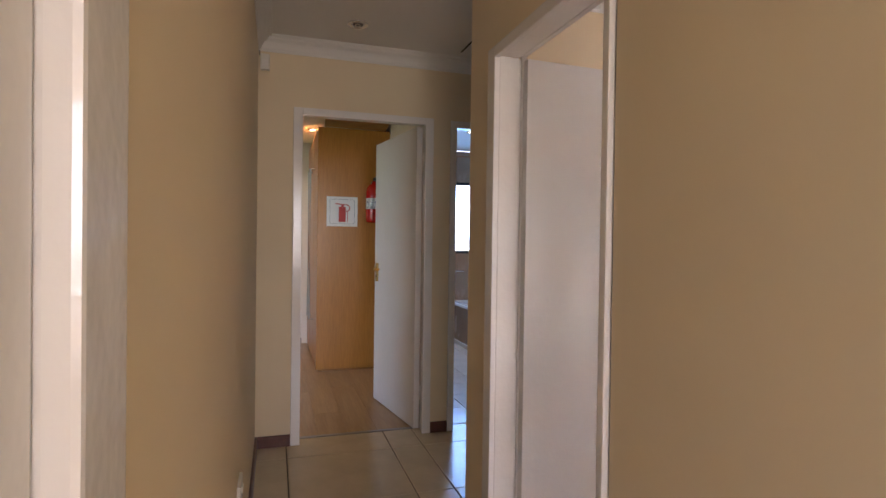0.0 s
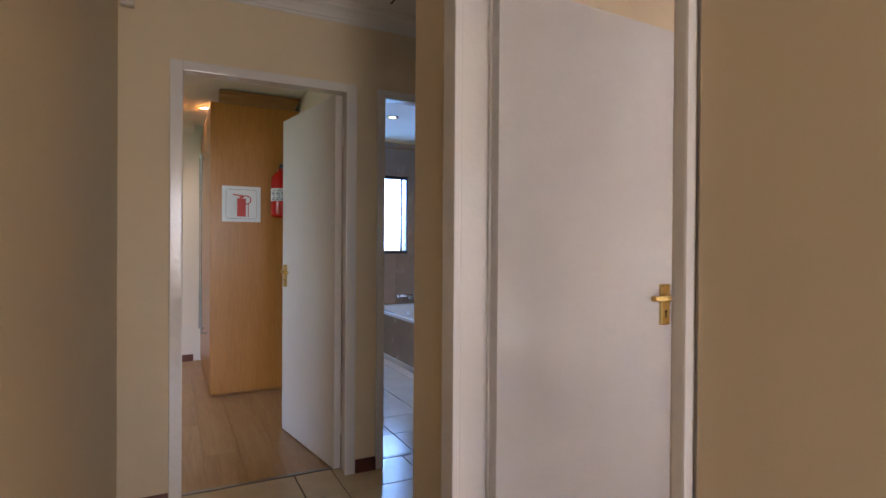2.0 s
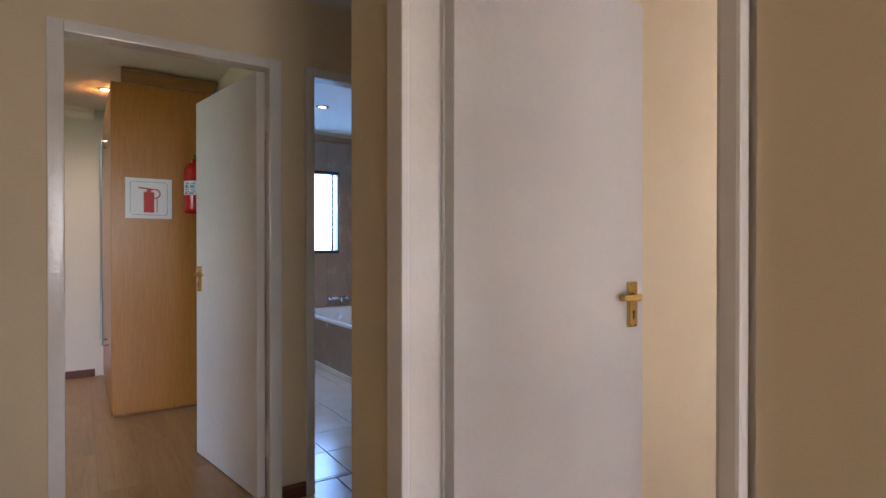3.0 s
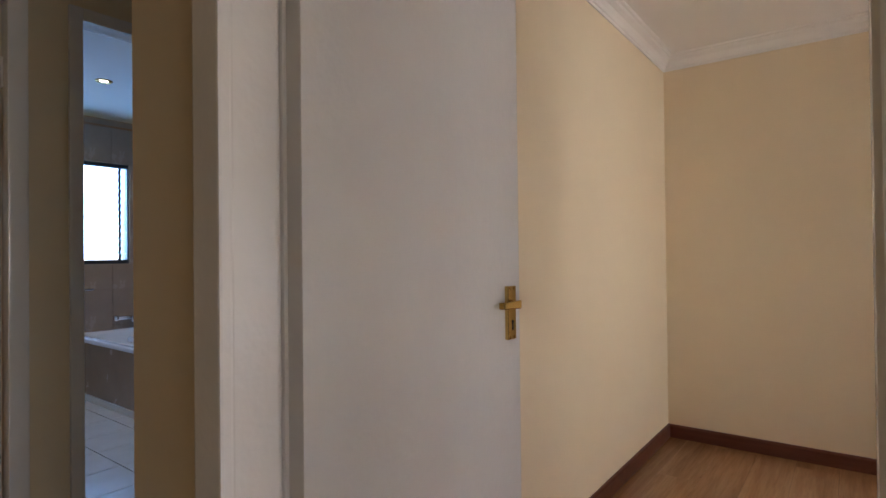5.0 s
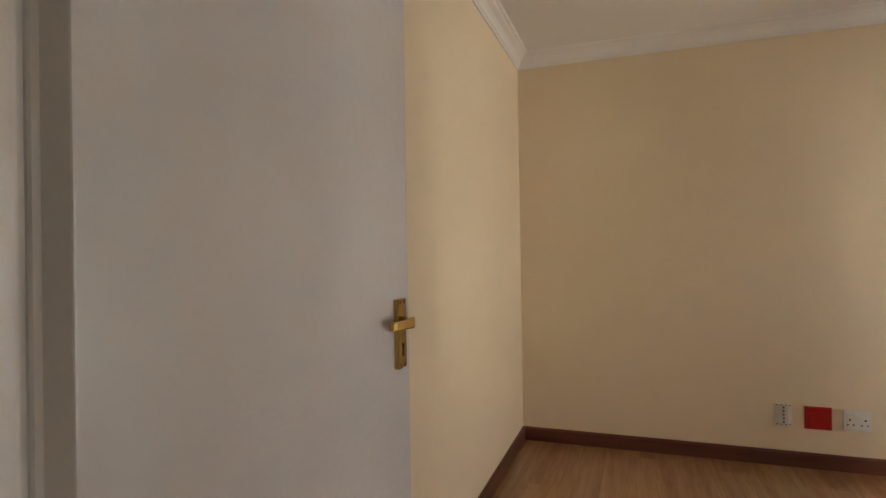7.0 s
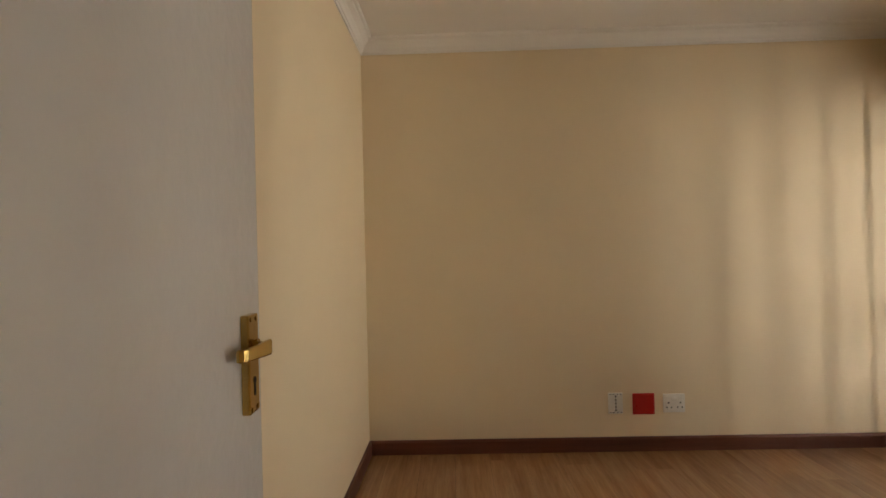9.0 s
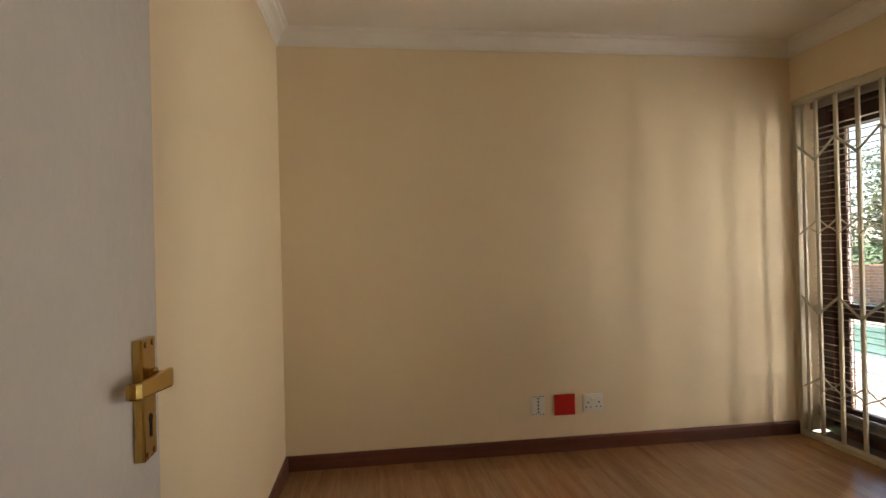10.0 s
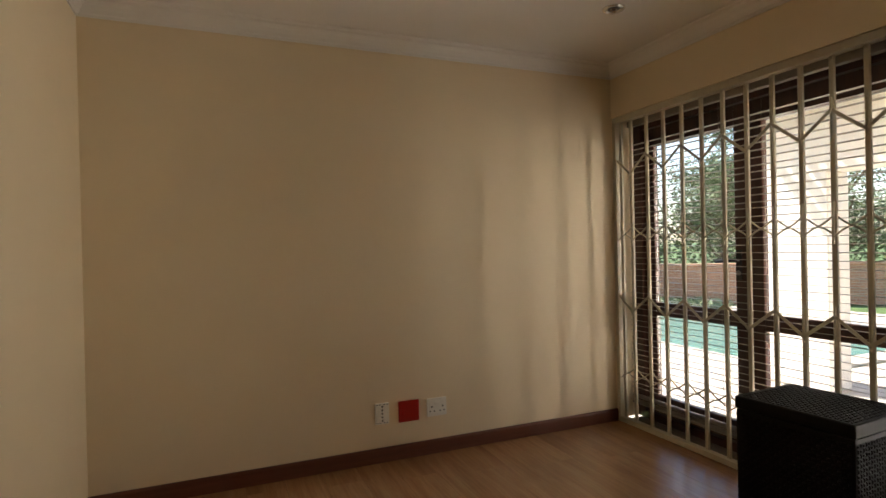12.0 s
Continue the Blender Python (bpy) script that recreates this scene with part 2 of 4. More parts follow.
PLASTIC = rough_surface("white_plastic", (0.78, 0.74, 0.66), 0.02, 0.35, 300, 0.02, 8)
RED_PLATE = rough_surface("red_plastic", (0.45, 0.012, 0.008), 0.04, 0.3, 300, 0.02, 8)
RED_STEEL = rough_surface("red_enamel_steel", (0.50, 0.012, 0.008), 0.05, 0.18, 200, 0.02, 8)
BLACK_RUBBER = rough_surface("black_rubber", (0.02, 0.02, 0.02), 0.1, 0.5, 200, 0.05, 10)
BLACK_ALU = rough_surface("black_aluminium", (0.02, 0.02, 0.022), 0.1, 0.35, 200, 0.03, 10)
PAPER = rough_surface("white_sign_board", (0.80, 0.78, 0.78), 0.02, 0.4, 200, 0.01, 8)
SIGN_RED = rough_surface("sign_red", (0.55, 0.05, 0.045), 0.04, 0.45, 200, 0.01, 8)
INK = rough_surface("sign_ink", (0.05, 0.05, 0.10), 0.05, 0.5, 200, 0.01, 8)
WICKER = rough_surface("dark_woven_resin", (0.006, 0.004, 0.0035), 0.25, 0.62, 120, 0.1, 14)
WICKER.node_tree.nodes["Principled BSDF"].inputs["Specular IOR Level"].default_value = 0.25
GLASS = clear_glass("window_glass")
FROST = clear_glass("louvre_glass", (0.95, 0.98, 1.0), 0.25)
LAMP_ON = glow("lamp_face_lit", (1.0, 0.86, 0.66), 3.0)
LAMP_OFF = rough_surface("lamp_face_unlit", (0.16, 0.14, 0.12), 0.05, 0.25, 200, 0.05, 20)

# ---- plan in metres ----
XL, XR, XB, XE = 0.437, 1.369, 1.486, 4.573        # hall left, hall right, bedroom west, bedroom east
YS, YN, YP, YEND = -0.198, 2.905, 2.978, 4.108     # bedroom south, bedroom north, passage corner, end wall
FB = -0.014                                      # bedroom floor
ZB, ZH = 2.41, 2.455                              # bedroom ceiling, hall ceiling
DY0, DY1, DZ = 1.924, 2.678, 1.985                 # bedroom doorway
EX0, EX1 = 0.686, 1.478                          # end doorway
BX0, BX1 = 1.672, 2.46                           # bathroom doorway
HB = -3.3                                        # hall start

# ---- walls ----
# The second opening is unseen, added to hold the side fill lamp.
wall("wall_hall_left", "x", XL - 0.12, XL, HB, YEND, 0, ZH, [(0.162, 1.013, -0.1, 2.028), (-1.75, -0.55, 0.5, 2.1)], CREAM, "cream painted plaster wall of the hall")
wall("wall_hall_right", "x", XR, XB, YS - 0.005, YN, 0, ZH, [(DY0 - 0.028, DY1 + 0.028, -0.1, DZ + 0.028)], CREAM, "cream painted plaster wall with the bedroom doorway")
wall("wall_hall_right_back", "x", XR, XB, HB, YS - 0.005, 0, ZH, [], CREAM, "cream painted plaster wall of the hall")
wall("wall_bedroom_north", "y", YN, YP, XR, XE + 0.12, 0, ZH, [], CREAM, "cream painted plaster wall")
wall("wall_end", "y", YEND, YEND + 0.115, XL - 0.12, 4.3, 0, ZH, [(EX0 - 0.028, EX1 + 0.028, -0.1, 2.048), (BX0 - 0.028, BX1 + 0.028, -0.1, 2.043)], CREAM, "cream painted plaster wall with two doorways")
wall("wall_bedroom_east", "x", XE, XE + 0.2, YS - 0.3, YN, 0, ZB + 0.12, [], CREAM, "cream painted plaster wall")
wall("wall_bedroom_south", "y", YS - 0.28, YS, XB, XE, 0, ZB + 0.12, [(1.72, XE - 0.004, 0.0, 2.06)], CREAM, "cream painted plaster wall with the patio doorway")
wall("wall_passage_end", "x", 4.18, 4.3, YP, YEND, 0, ZH, [], CREAM, "cream painted plaster wall")
# The opening is unseen, cut to let the hall's fill lamp in.
wall("wall_hall_start", "y", HB - 0.12, HB, XL - 0.12, XB, 0, ZH, [(0.45, 1.35, 0.9, 2.1)], CREAM, "cream painted plaster wall with an added opening for a fill lamp")
# study beyond the end door
YST = 7.5
STUDY = rough_surface("study_paint", (0.76, 0.68, 0.60), 0.03, 0.65, 260, 0.08, 0.9, wave=14)
wall("wall_study_north", "y", YST, YST + 0.12, -1.5, 1.62, 0, ZH, [], STUDY, "off-white painted plaster wall")
wall("wall_study_west", "x", -1.62, -1.5, YEND + 0.115, YST, 0, ZH, [], STUDY, "off-white painted plaster wall")
wall("wall_study_bath", "x", 1.62, 1.72, YEND + 0.115, YST + 0.12, 0, ZH, [], STUDY, "painted plaster wall")
# bathroom
BWY = 7.47
wall("wall_bath_north", "y", BWY, BWY + 0.2, 1.72, 3.9, 0, ZH, [(2.45, 3.25, 1.11, 2.05)], WALL_TILE, "beige tiled bathroom wall with a louvre window")
wall("wall_bath_east", "x", 3.62, 3.74, YEND + 0.115, BWY, 0, ZH, [], WALL_TILE, "beige tiled bathroom wall")

# ---- floors and ceilings ----
def slab(name, x0, x1, y0, y1, z0, z1, mat, label, cat):
    return tagged(mesh_ob(name, box(x0, x1, y0, y1, z0, z1), mat), label, cat, kind="structure")


floor_hall = slab("floor_hall", XL - 0.12, XB - 0.06, HB, YEND + 0.11, -0.10, -0.006, GROUT, "beige ceramic tile floor with dark joints", "floor")
floor_passage = slab("floor_passage", XB - 0.06, 4.3, YP - 0.05, YEND + 0.11, -0.10, -0.006, GROUT, "beige ceramic tile floor with dark joints", "floor")
floor_bed = slab("floor_bedroom", XB - 0.06, XE, YS - 0.28, YN, -0.10, FB - 0.004, GROUT, "warm brown laminate plank floor", "floor")
floor_study = slab("floor_study", -1.5, 1.62, YEND + 0.11, YST, -0.10, -0.004, GROUT, "tan laminate plank floor", "floor")
floor_bath = slab("floor_bathroom", 1.72, 3.62, YEND + 0.11, BWY, -0.10, -0.006, GROUT, "pale square ceramic tile floor", "floor")
slab("ceiling_hall", XL - 0.12, 4.3, HB, YEND + 0.115, ZH, ZH + 0.1, WHITE_CEIL, "white painted plasterboard ceiling", "ceiling")
slab("ceiling_bedroom", XB, XE + 0.1, YS - 0.28, YN, ZB, ZB + 0.1, WHITE_CEIL, "white painted plasterboard ceiling", "ceiling")
slab("ceiling_study", -1.6, 1.72, YEND + 0.115, YST + 0.1, 2.44, 2.54, WHITE_CEIL, "white painted plasterboard ceiling", "ceiling")
slab("ceiling_bathroom", 1.72, 3.74, YEND + 0.115, BWY + 0.1, 2.48, 2.58, WHITE_CEIL, "white painted plasterboard ceiling", "ceiling")

# ---- cornices and skirting ----
CORN = [(0, -0.085), (0.007, -0.085), (0.010, -0.074), (0.016, -0.070), (0.022, -0.054), (0.034, -0.036), (0.050, -0.026), (0.056, -0.022), (0.060, -0.012), (0.072, -0.008), (0.078, 0), (0, 0)]


def cornice(path, z):
    bm = sweep([(o, z + u) for o, u in CORN], path)
    return tagged(mesh_ob("trim_cornice", bm, PLASTER), "white moulded plaster cornice along the ceiling", "cornice", kind="structure")


def skirting(path, h=0.068, z=0.0):
    prof = [(0, z), (0.015, z), (0.015, h - 0.012), (0.011, h - 0.003), (0.007, h), (0, h)]
    return tagged(mesh_ob("baseboard", sweep(prof, path), SKIRT), "dark red-brown wooden skirting board at the wall foot", "skirting board", kind="structure")


cornice([(XB, YS), (XE, YS), (XE, YN), (XB, YN), (XB, YS)], ZB)
cornice([(XR, HB), (XR, YP), (4.18, YP), (4.18, YEND), (XL, YEND), (XL, HB)], ZH)
cornice([(0.86, YST), (-1.5, YST), (-1.5, YEND + 0.115)], 2.44)
skirting([(XE, YS), (XE, YN), (XB, YN), (XB, DY1 + 0.09)], 0.068, FB)
skirting([(XB, DY0 - 0.06), (XB, YS), (1.72, YS)], 0.068, FB)
skirting([(XR, HB), (XR, DY0 - 0.04)])
skirting([(XR, DY1 + 0.088), (XR, YP), (4.18, YP), (4.18, YEND), (BX1 + 0.05, YEND)])
skirting([(1.638, YEND), (1.524, YEND)])
skirting([(EX0 - 0.046, YEND), (XL, YEND), (XL, 1.077)])
skirting([(XL, 0.128), (XL, HB)])
skirting([(0.86, YST), (-1.5, YST), (-1.5, YEND + 0.115), (0.6, YEND + 0.115)])


# ---- door frames and doors ----
def door_frame(name, along, wall0, wall1, u0, u1, head, lip, swing, label):
    """A pressed steel frame round an opening: a lip on each wall face, a reveal with a stop, and a rebate on the side to which the door swings."""
    e = thing(name, label, "door frame", kind="structure")
    d = 1 if swing > 0 else -1
    w0, w1 = min(wall0, wall1), max(wall0, wall1)

    def piece(nm, a0, a1, c0, c1, z0, z1, bev):
        if along == "y":
            part(nm, box(c0, c1, a0, a1, z0, z1, bev, seg=2), STEEL_FRAME, e)
        else:
            part(nm, box(a0, a1, c0, c1, z0, z1, bev, seg=2), STEEL_FRAME, e)

    l0, l1 = lip
    reb = 0.022
    # lips on both faces
    for c0, c1 in ((w0 - 0.016, w0 + 0.006), (w1 - 0.006, w1 + 0.016)):
        k = -0.012 if (c0 > w0 + 0.02) == (d > 0) else 0.010
        piece("lip", u0 - l0, u0 + k, c0, c1, 0, head + 0.035, 0.005)
        piece("lip", u1 - k, u1 + l1, c0, c1, 0, head + 0.035, 0.005)
        piece("head_lip", u0 + k, u1 - k, c0, c1, head - k, head + 0.035, 0.005)
    # reveals with a stop that stands proud of the rebate
    c_stop0, c_stop1 = (w0 + 0.0095, w1 - 0.024) if d > 0 else (w0 + 0.024, w1 - 0.0095)
    c_reb0, c_reb1 = (w1 - 0.0235, w1 - 0.0065) if d > 0 else (w0 + 0.0065, w0 + 0.0235)
    piece("stop", u0 - 0.027, u0 + 0.001, c_stop0, c_stop1, 0, head, 0.004)
    piece("stop", u1 - 0.001, u1 + 0.027, c_stop0, c_stop1, 0, head, 0.004)
    piece("head_stop", u0 + 0.001, u1 - 0.001, c_stop0, c_stop1, head - 0.001, head + 0.027, 0.004)
    piece("rebate", u0 - 0.027, u0 - 0.020, c_reb0, c_reb1, 0, head, 0.0)
    piece("rebate", u1 + 0.020, u1 + 0.027, c_reb0, c_reb1, 0, head, 0.0)
    return e


def lever_handle(parent, x, z, side, facing):
    """A brass lever on a long plate. side: the way the lever points along x; facing: the face of the leaf that it stands on."""
    f = facing
    y = 0.0 if f < 0 else 0.04

    def yy(a, b):
        return (y - b, y - a) if f < 0 else (y + a, y + b)

    y0, y1 = yy(0.0, 0.0125)
    pl = part("handle_plate", box(x - 0.021, x + 0.021, y0, y1, z - 0.081, z + 0.062, 0.003, seg=2), BRASS, parent, "polished brass lever handle plate")
    for dx, dz in ((-0.011, 0.055), (0.011, 0.055), (-0.011, -0.075), (0.011, -0.075)):
        a, b = yy(0.012, 0.0137)
        part("screw", cyl((x + dx, a, z + dz), (x + dx, b, z + dz), 0.0034, seg=10), BRASS, pl)
    a, b = yy(0.012, 0.0133)
    k = box(x - 0.0028, x + 0.0028, a, b, z - 0.056, z - 0.034)
    add_cyl(k, (x, a, z - 0.034), (x, b, z - 0.034), 0.0052, seg=12)
    part("keyhole", k, DARK, pl)
    a, b = yy(0.0125, 0.019)
    part("rose", cyl((x, a, z + 0.014), (x, b, z + 0.014), 0.0125, 0.0105, 16), BRASS, pl)
    a, b = yy(0.012, 0.034)
    part("neck", cyl((x, a, z + 0.014), (x, b, z + 0.014), 0.0085, 0.0075, 14), BRASS, pl, smooth=True)
    bm = bmesh.new()
    prof = [(-0.006, 0.036, 0.0085), (-0.004, 0.039, 0.0105), (0.002, 0.041, 0.011), (0.018, 0.038, 0.0105), (0.038, 0.033, 0.0095), (0.054, 0.029, 0.009), (0.061, 0.027, 0.009), (0.065, 0.023, 0.009), (0.067, 0.017, 0.0088), (0.067, 0.014, 0.008)]
    rings = []
    prof = [(u * 1.1, 0.014 + (out - 0.014) * 0.8, r) for u, out, r in prof]
    for i, (u, out, r) in enumerate(prof):
        c = Vector((x + side * u, (y - out) if f < 0 else (y + out), z + 0.014))
        p = prof[max(0, i - 1)]
        q = prof[min(len(prof) - 1, i + 1)]
        d = Vector((side * (q[0] - p[0]), (-1 if f < 0 else 1) * (q[1] - p[1]), 0)).normalized()
        n = Vector((-d.y, d.x, 0))
        ring = []
        for a, b in ((-1, -0.8), (-1, 0.8), (-0.6, 1), (0.6, 1), (1, 0.8), (1, -0.8), (0.6, -1), (-0.6, -1)):
            ring.append(bm.verts.new(c + n * 0.0036 * a + Vector((0, 0, 1)) * r * b))
        rings.append(ring)
    for a, b in zip(rings, rings[1:]):
        for j in range(8):
            bm.faces.new((a[j], a[(j + 1) % 8], b[(j + 1) % 8], b[j]))
    bm.faces.new(rings[0])
    bm.faces.new(rings[-1])
    bmesh.ops.recalc_face_normals(bm, faces=bm.faces[:])
    part("lever", bm, BRASS, pl)
    return pl


def door(name, x, y, rz, width, height, mirror, label):
    """A flush door leaf. Local x runs from the hinge to the free edge, local y is its thickness of 40 mm."""
    e = thing(name, label, "door", x, y, 0.008, rz, kind="structure")
    part("leaf", box(0.0, width, 0.0, 0.04, 0.0, height, 0.0025, seg=2), GLOSS, e)
    lever_handle(e, width - 0.066, 1.012, -1, -1)
    lever_handle(e, width - 0.066, 1.012, -1, 1)
    for hz in (0.24, 1.78):
        yk = 0.046 if mirror else -0.006
        h = part("hinge", cyl((-0.004, yk, hz - 0.05), (-0.004, yk, hz + 0.05), 0.0065, seg=12), STEEL_FRAME, e)
        for k in (-0.017, 0.017):
            part("knuckle", cyl((-0.004, yk, hz + k - 0.0012), (-0.004, yk, hz + k + 0.0012), 0.0074, seg=12), STEEL_FRAME, h)
    return e


door_frame("door_frame_bedroom", "y", XR, XB, DY0, DY1, DZ, (0.018, 0.063), 1, "white gloss painted pressed steel door frame")
door_frame("door_frame_study", "x", YEND, YEND + 0.115, EX0, EX1, 2.02, (0.045, 0.045), 1, "white gloss painted pressed steel door frame")
door_frame("door_frame_bathroom", "x", YEND, YEND + 0.115, BX0, BX1, 2.015, (0.032, 0.045), 1, "white gloss painted pressed steel door frame")
door_frame("door_frame_side_room", "y", XL - 0.12, XL, 0.19, 0.985, 2.0, (0.06, 0.097), 1, "white gloss painted pressed steel door frame")

door("door_bedroom", 1.489, 2.654, 2.65, 0.776, 1.970, True, "open white gloss flush door with a brass lever handle")
door("door_study", 1.471, 4.185, 99.3, 0.80, 2.005, False, "open white gloss flush door with a brass lever handle")
door("door_side_room", XL - 0.004, 0.195, 90, 0.801, 1.985, True, "closed white gloss flush door of the side room")

# ---- bedroom: patio doors, blind, security gate ----
GX0, GX1, GY = 1.72, XE - 0.005, -0.224
WY = -0.43


def timber(nm, x0, x1, z0, z1, parent, y0=WY - 0.022, y1=WY + 0.022, bev=0.004):
    return part(nm, box(x0, x1, y0, y1, z0, z1, bev), TIMBER, parent)


pf = thing("patio_door_frame", "dark red-brown stained timber patio door frame", "door frame", kind="structure")
timber("jamb", GX1 - 0.07, GX1, 0.0, 2.06, pf, WY - 0.05, WY + 0.05)
timber("jamb", GX0, GX0 + 0.07, 0.0, 2.06, pf, WY - 0.05, WY + 0.05)
timber("head", GX0 + 0.07, GX1 - 0.07, 1.975, 2.06, pf, WY - 0.05, WY + 0.05)
timber("sill", GX0 + 0.07, GX1 - 0.07, 0.0, 0.05, pf, WY - 0.06, WY + 0.06)


def patio_leaf(name, x0, x1, label, handle):
    e = thing(name, label, "door", kind="structure", group="patio doors")
    st = 0.085
    timber("stile", x0, x0 + st, 0.052, 1.973, e)
    timber("stile", x1 - st, x1, 0.052, 1.973, e)
    timber("top_rail", x0 + st, x1 - st, 1.85, 1.973, e)
    timber("bottom_rail", x0 + st, x1 - st, 0.052, 0.17, e)
    timber("middle_rail", x0 + st, x1 - st, 0.71, 0.80, e)
    for z0, z1 in ((0.17, 0.71), (0.80, 1.85)):
        p = part("pane", box(x0 + st + 0.001, x1 - st - 0.001, WY - 0.003, WY + 0.003, z0 + 0.001, z1 - 0.001), GLASS, e, "clear glass pane")
        p.visible_shadow = False
    if handle:
        hx = x0 + 0.058
        pl = part("handle_plate", box(hx - 0.02, hx + 0.02, WY + 0.022, WY + 0.03, 0.98, 1.15, 0.003), BLACK_ALU, e, "dark metal lever handle")
        part("lever", pipe([(hx, WY + 0.03, 1.09), (hx, WY + 0.065, 1.09), (hx + 0.02, WY + 0.07, 1.09), (hx + 0.12, WY + 0.07, 1.082)], 0.008, 10), BLACK_ALU, pl, smooth=True)
        part("cylinder", cyl((hx, WY + 0.029, 1.02), (hx, WY + 0.036, 1.02), 0.014), STEEL, pl)
    return e


XM = 3.708
patio_leaf("patio_door", XM + 0.002, GX1 - 0.073, "glazed dark timber patio door with a middle rail", True)
patio_leaf("patio_door", 2.905, XM - 0.002, "glazed dark timber patio door with a middle rail", False)
# Unseen west part of the opening, added so a lamp can light the room.
timber("mullion", 2.825, 2.901, 0.05, 1.975, pf, WY - 0.05, WY + 0.05)
patio_leaf("patio_door", GX0 + 0.073, 2.821, "unseen glazed dark timber side panel added to let light in", False)

bl = thing("venetian_blind", "cream horizontal venetian blind lowered with open slats", "blind")
BY = -0.340
part("head_rail", box(GX0 + 0.01, GX1 - 0.01, BY - 0.02, BY + 0.02, 2.0, 2.04, 0.003), SLAT, bl)
sl = bmesh.new()
sx0, sx1 = GX0 + 0.015, GX1 - 0.004
top, bot = [], []
for i in range(5):
    a = -0.0125 + 0.025 * i / 4
    h = 0.0025 * (1 - (2 * i / 4 - 1) ** 2)
    top.append((a, h + 0.0004))
    bot.append((a, h - 0.0004))
loop = top + bot[::-1]
va = [sl.verts.new((sx0, a, h)) for a, h in loop]
vb = [sl.verts.new((sx1, a, h)) for a, h in loop]
for j in range(len(loop)):
    k = (j + 1) % len(loop)
    sl.faces.new((va[j], va[k], vb[k], vb[j]))
sl.faces.new(va[::-1])
sl.faces.new(vb)
bmesh.ops.recalc_face_normals(sl, faces=sl.faces[:])
slat0 = part("slat", sl, SLAT, bl)
slat0.location = (0, BY, 0.12)
z = 0.12
k = 1
while True:
    z += 0.006 if k < 8 else 0.039
    if z > 1.90:
        break
    o = slat0.copy()
    scene.collection.objects.link(o)
    o.location = (0, BY, z)
    o.rotation_euler = (radians(random.uniform(-3, 5) + 4), radians(random.uniform(-0.08, 0.08)), 0)
    k += 1
part("bottom_rail", box(sx0, sx1, BY - 0.013, BY + 0.013, 0.095, 0.112, 0.003), SLAT, bl)
for cx in (1.95, 2.5, 2.95, 3.35, 3.82, 4.25):
    for dy in (-0.014, 0.014):
        part("cord", cyl((cx, BY + dy, 0.11), (cx, BY + dy, 2.0), 0.0008, seg=6), SLAT, bl)

gate = thing("security_gate", "cream enamelled steel trellis security gate across the patio door", "security gate")
part("top_track", box(GX0, GX1, GY - 0.022, GY + 0.024, 2.018, 2.056, 0.003), GATE_PAINT, gate)
part("bottom_track", box(GX0, GX1, GY - 0.02, GY + 0.024, FB + 0.001, 0.02, 0.003), GATE_PAINT, gate)
part("frame_post", box(GX1 - 0.03, GX1 - 0.001, GY - 0.02, GY + 0.026, 0.021, 2.017, 0.003), GATE_PAINT, gate)
part("frame_post", box(GX0 + 0.001, GX0 + 0.03, GY - 0.02, GY + 0.026, 0.021, 2.017, 0.003), GATE_PAINT, gate)
PITCH = 0.1416
bars = [4.412 - PITCH * i for i in range(21)]
bars = [b for b in bars if b > GX0 + 0.05]
b0 = bmesh.new()
# a slotted upright: two flat strips with a narrow gap, closed where the links pass
add_box(b0, -0.0108, -0.0032, -0.008, 0.008, 0.022, 2.016, 0.0015)
add_box(b0, 0.0032, 0.0108, -0.008, 0.008, 0.022, 2.016, 0.0015)
for za, zb in ((0.03, 0.25), (0.42, 0.72), (0.90, 1.18), (1.37, 1.64), (1.83, 2.0)):
    add_box(b0, -0.0031, 0.0031, 0.001, 0.007, za, zb)
up = part("upright", b0, GATE_PAINT, gate)
up.location = (bars[0], GY, 0)
for bx in bars[1:] + [4.507]:
    o = up.copy()
    scene.collection.objects.link(o)
    o.location = (bx, GY, 0)


def link(p0, p1, y, w=0.016):
    d = Vector((p1[0] - p0[0], 0, p1[1] - p0[1]))
    a = math.atan2(d.z, d.x)
    m = Matrix.Translation((p0[0], y, p0[1])) @ Matrix.Rotation(-a, 4, "Y")
    bm = box(-0.005, d.length + 0.005, -0.002, 0.002, -w / 2, w / 2, 0.001, m)
    for c in (p0, p1):
        add_cyl(bm, (c[0], y - 0.003, c[1]), (c[0], y + 0.012, c[1]), 0.005, seg=8)
    part("link", bm, GATE_PAINT, gate)


def curved_link(p0, p1, y):
    pts = []
    for i in range(9):
        t = i / 8
        u = 2 * t - 1
        s = 0.5 + 0.5 * math.copysign(abs(u) ** 1.3, u)
        pts.append((p0[0] + (p1[0] - p0[0]) * t, y, p0[1] + (p1[1] - p0[1]) * s))
    part("link", pipe(pts, 0.0045, 6), GATE_PAINT, gate)


xs = [4.553] + bars + [GX0 + 0.015]
for i, (xa, xb) in enumerate(zip(xs, xs[1:])):
    if abs(xa - xb) < 0.02:
        continue
    up_first = i % 2 == 0
    for lo, hi in ((0.746, 0.855), (1.662, 1.775)):
        za, zb = (hi, lo) if up_first else (lo, hi)
        link((xa, za), (xb, zb), GY + 0.012)
    for lo, hi in ((0.276, 0.368), (1.210, 1.305)):
        curved_link((xa, lo), (xb, hi), GY + 0.011)
        curved_link((xa, hi), (xb, lo), GY - 0.011)

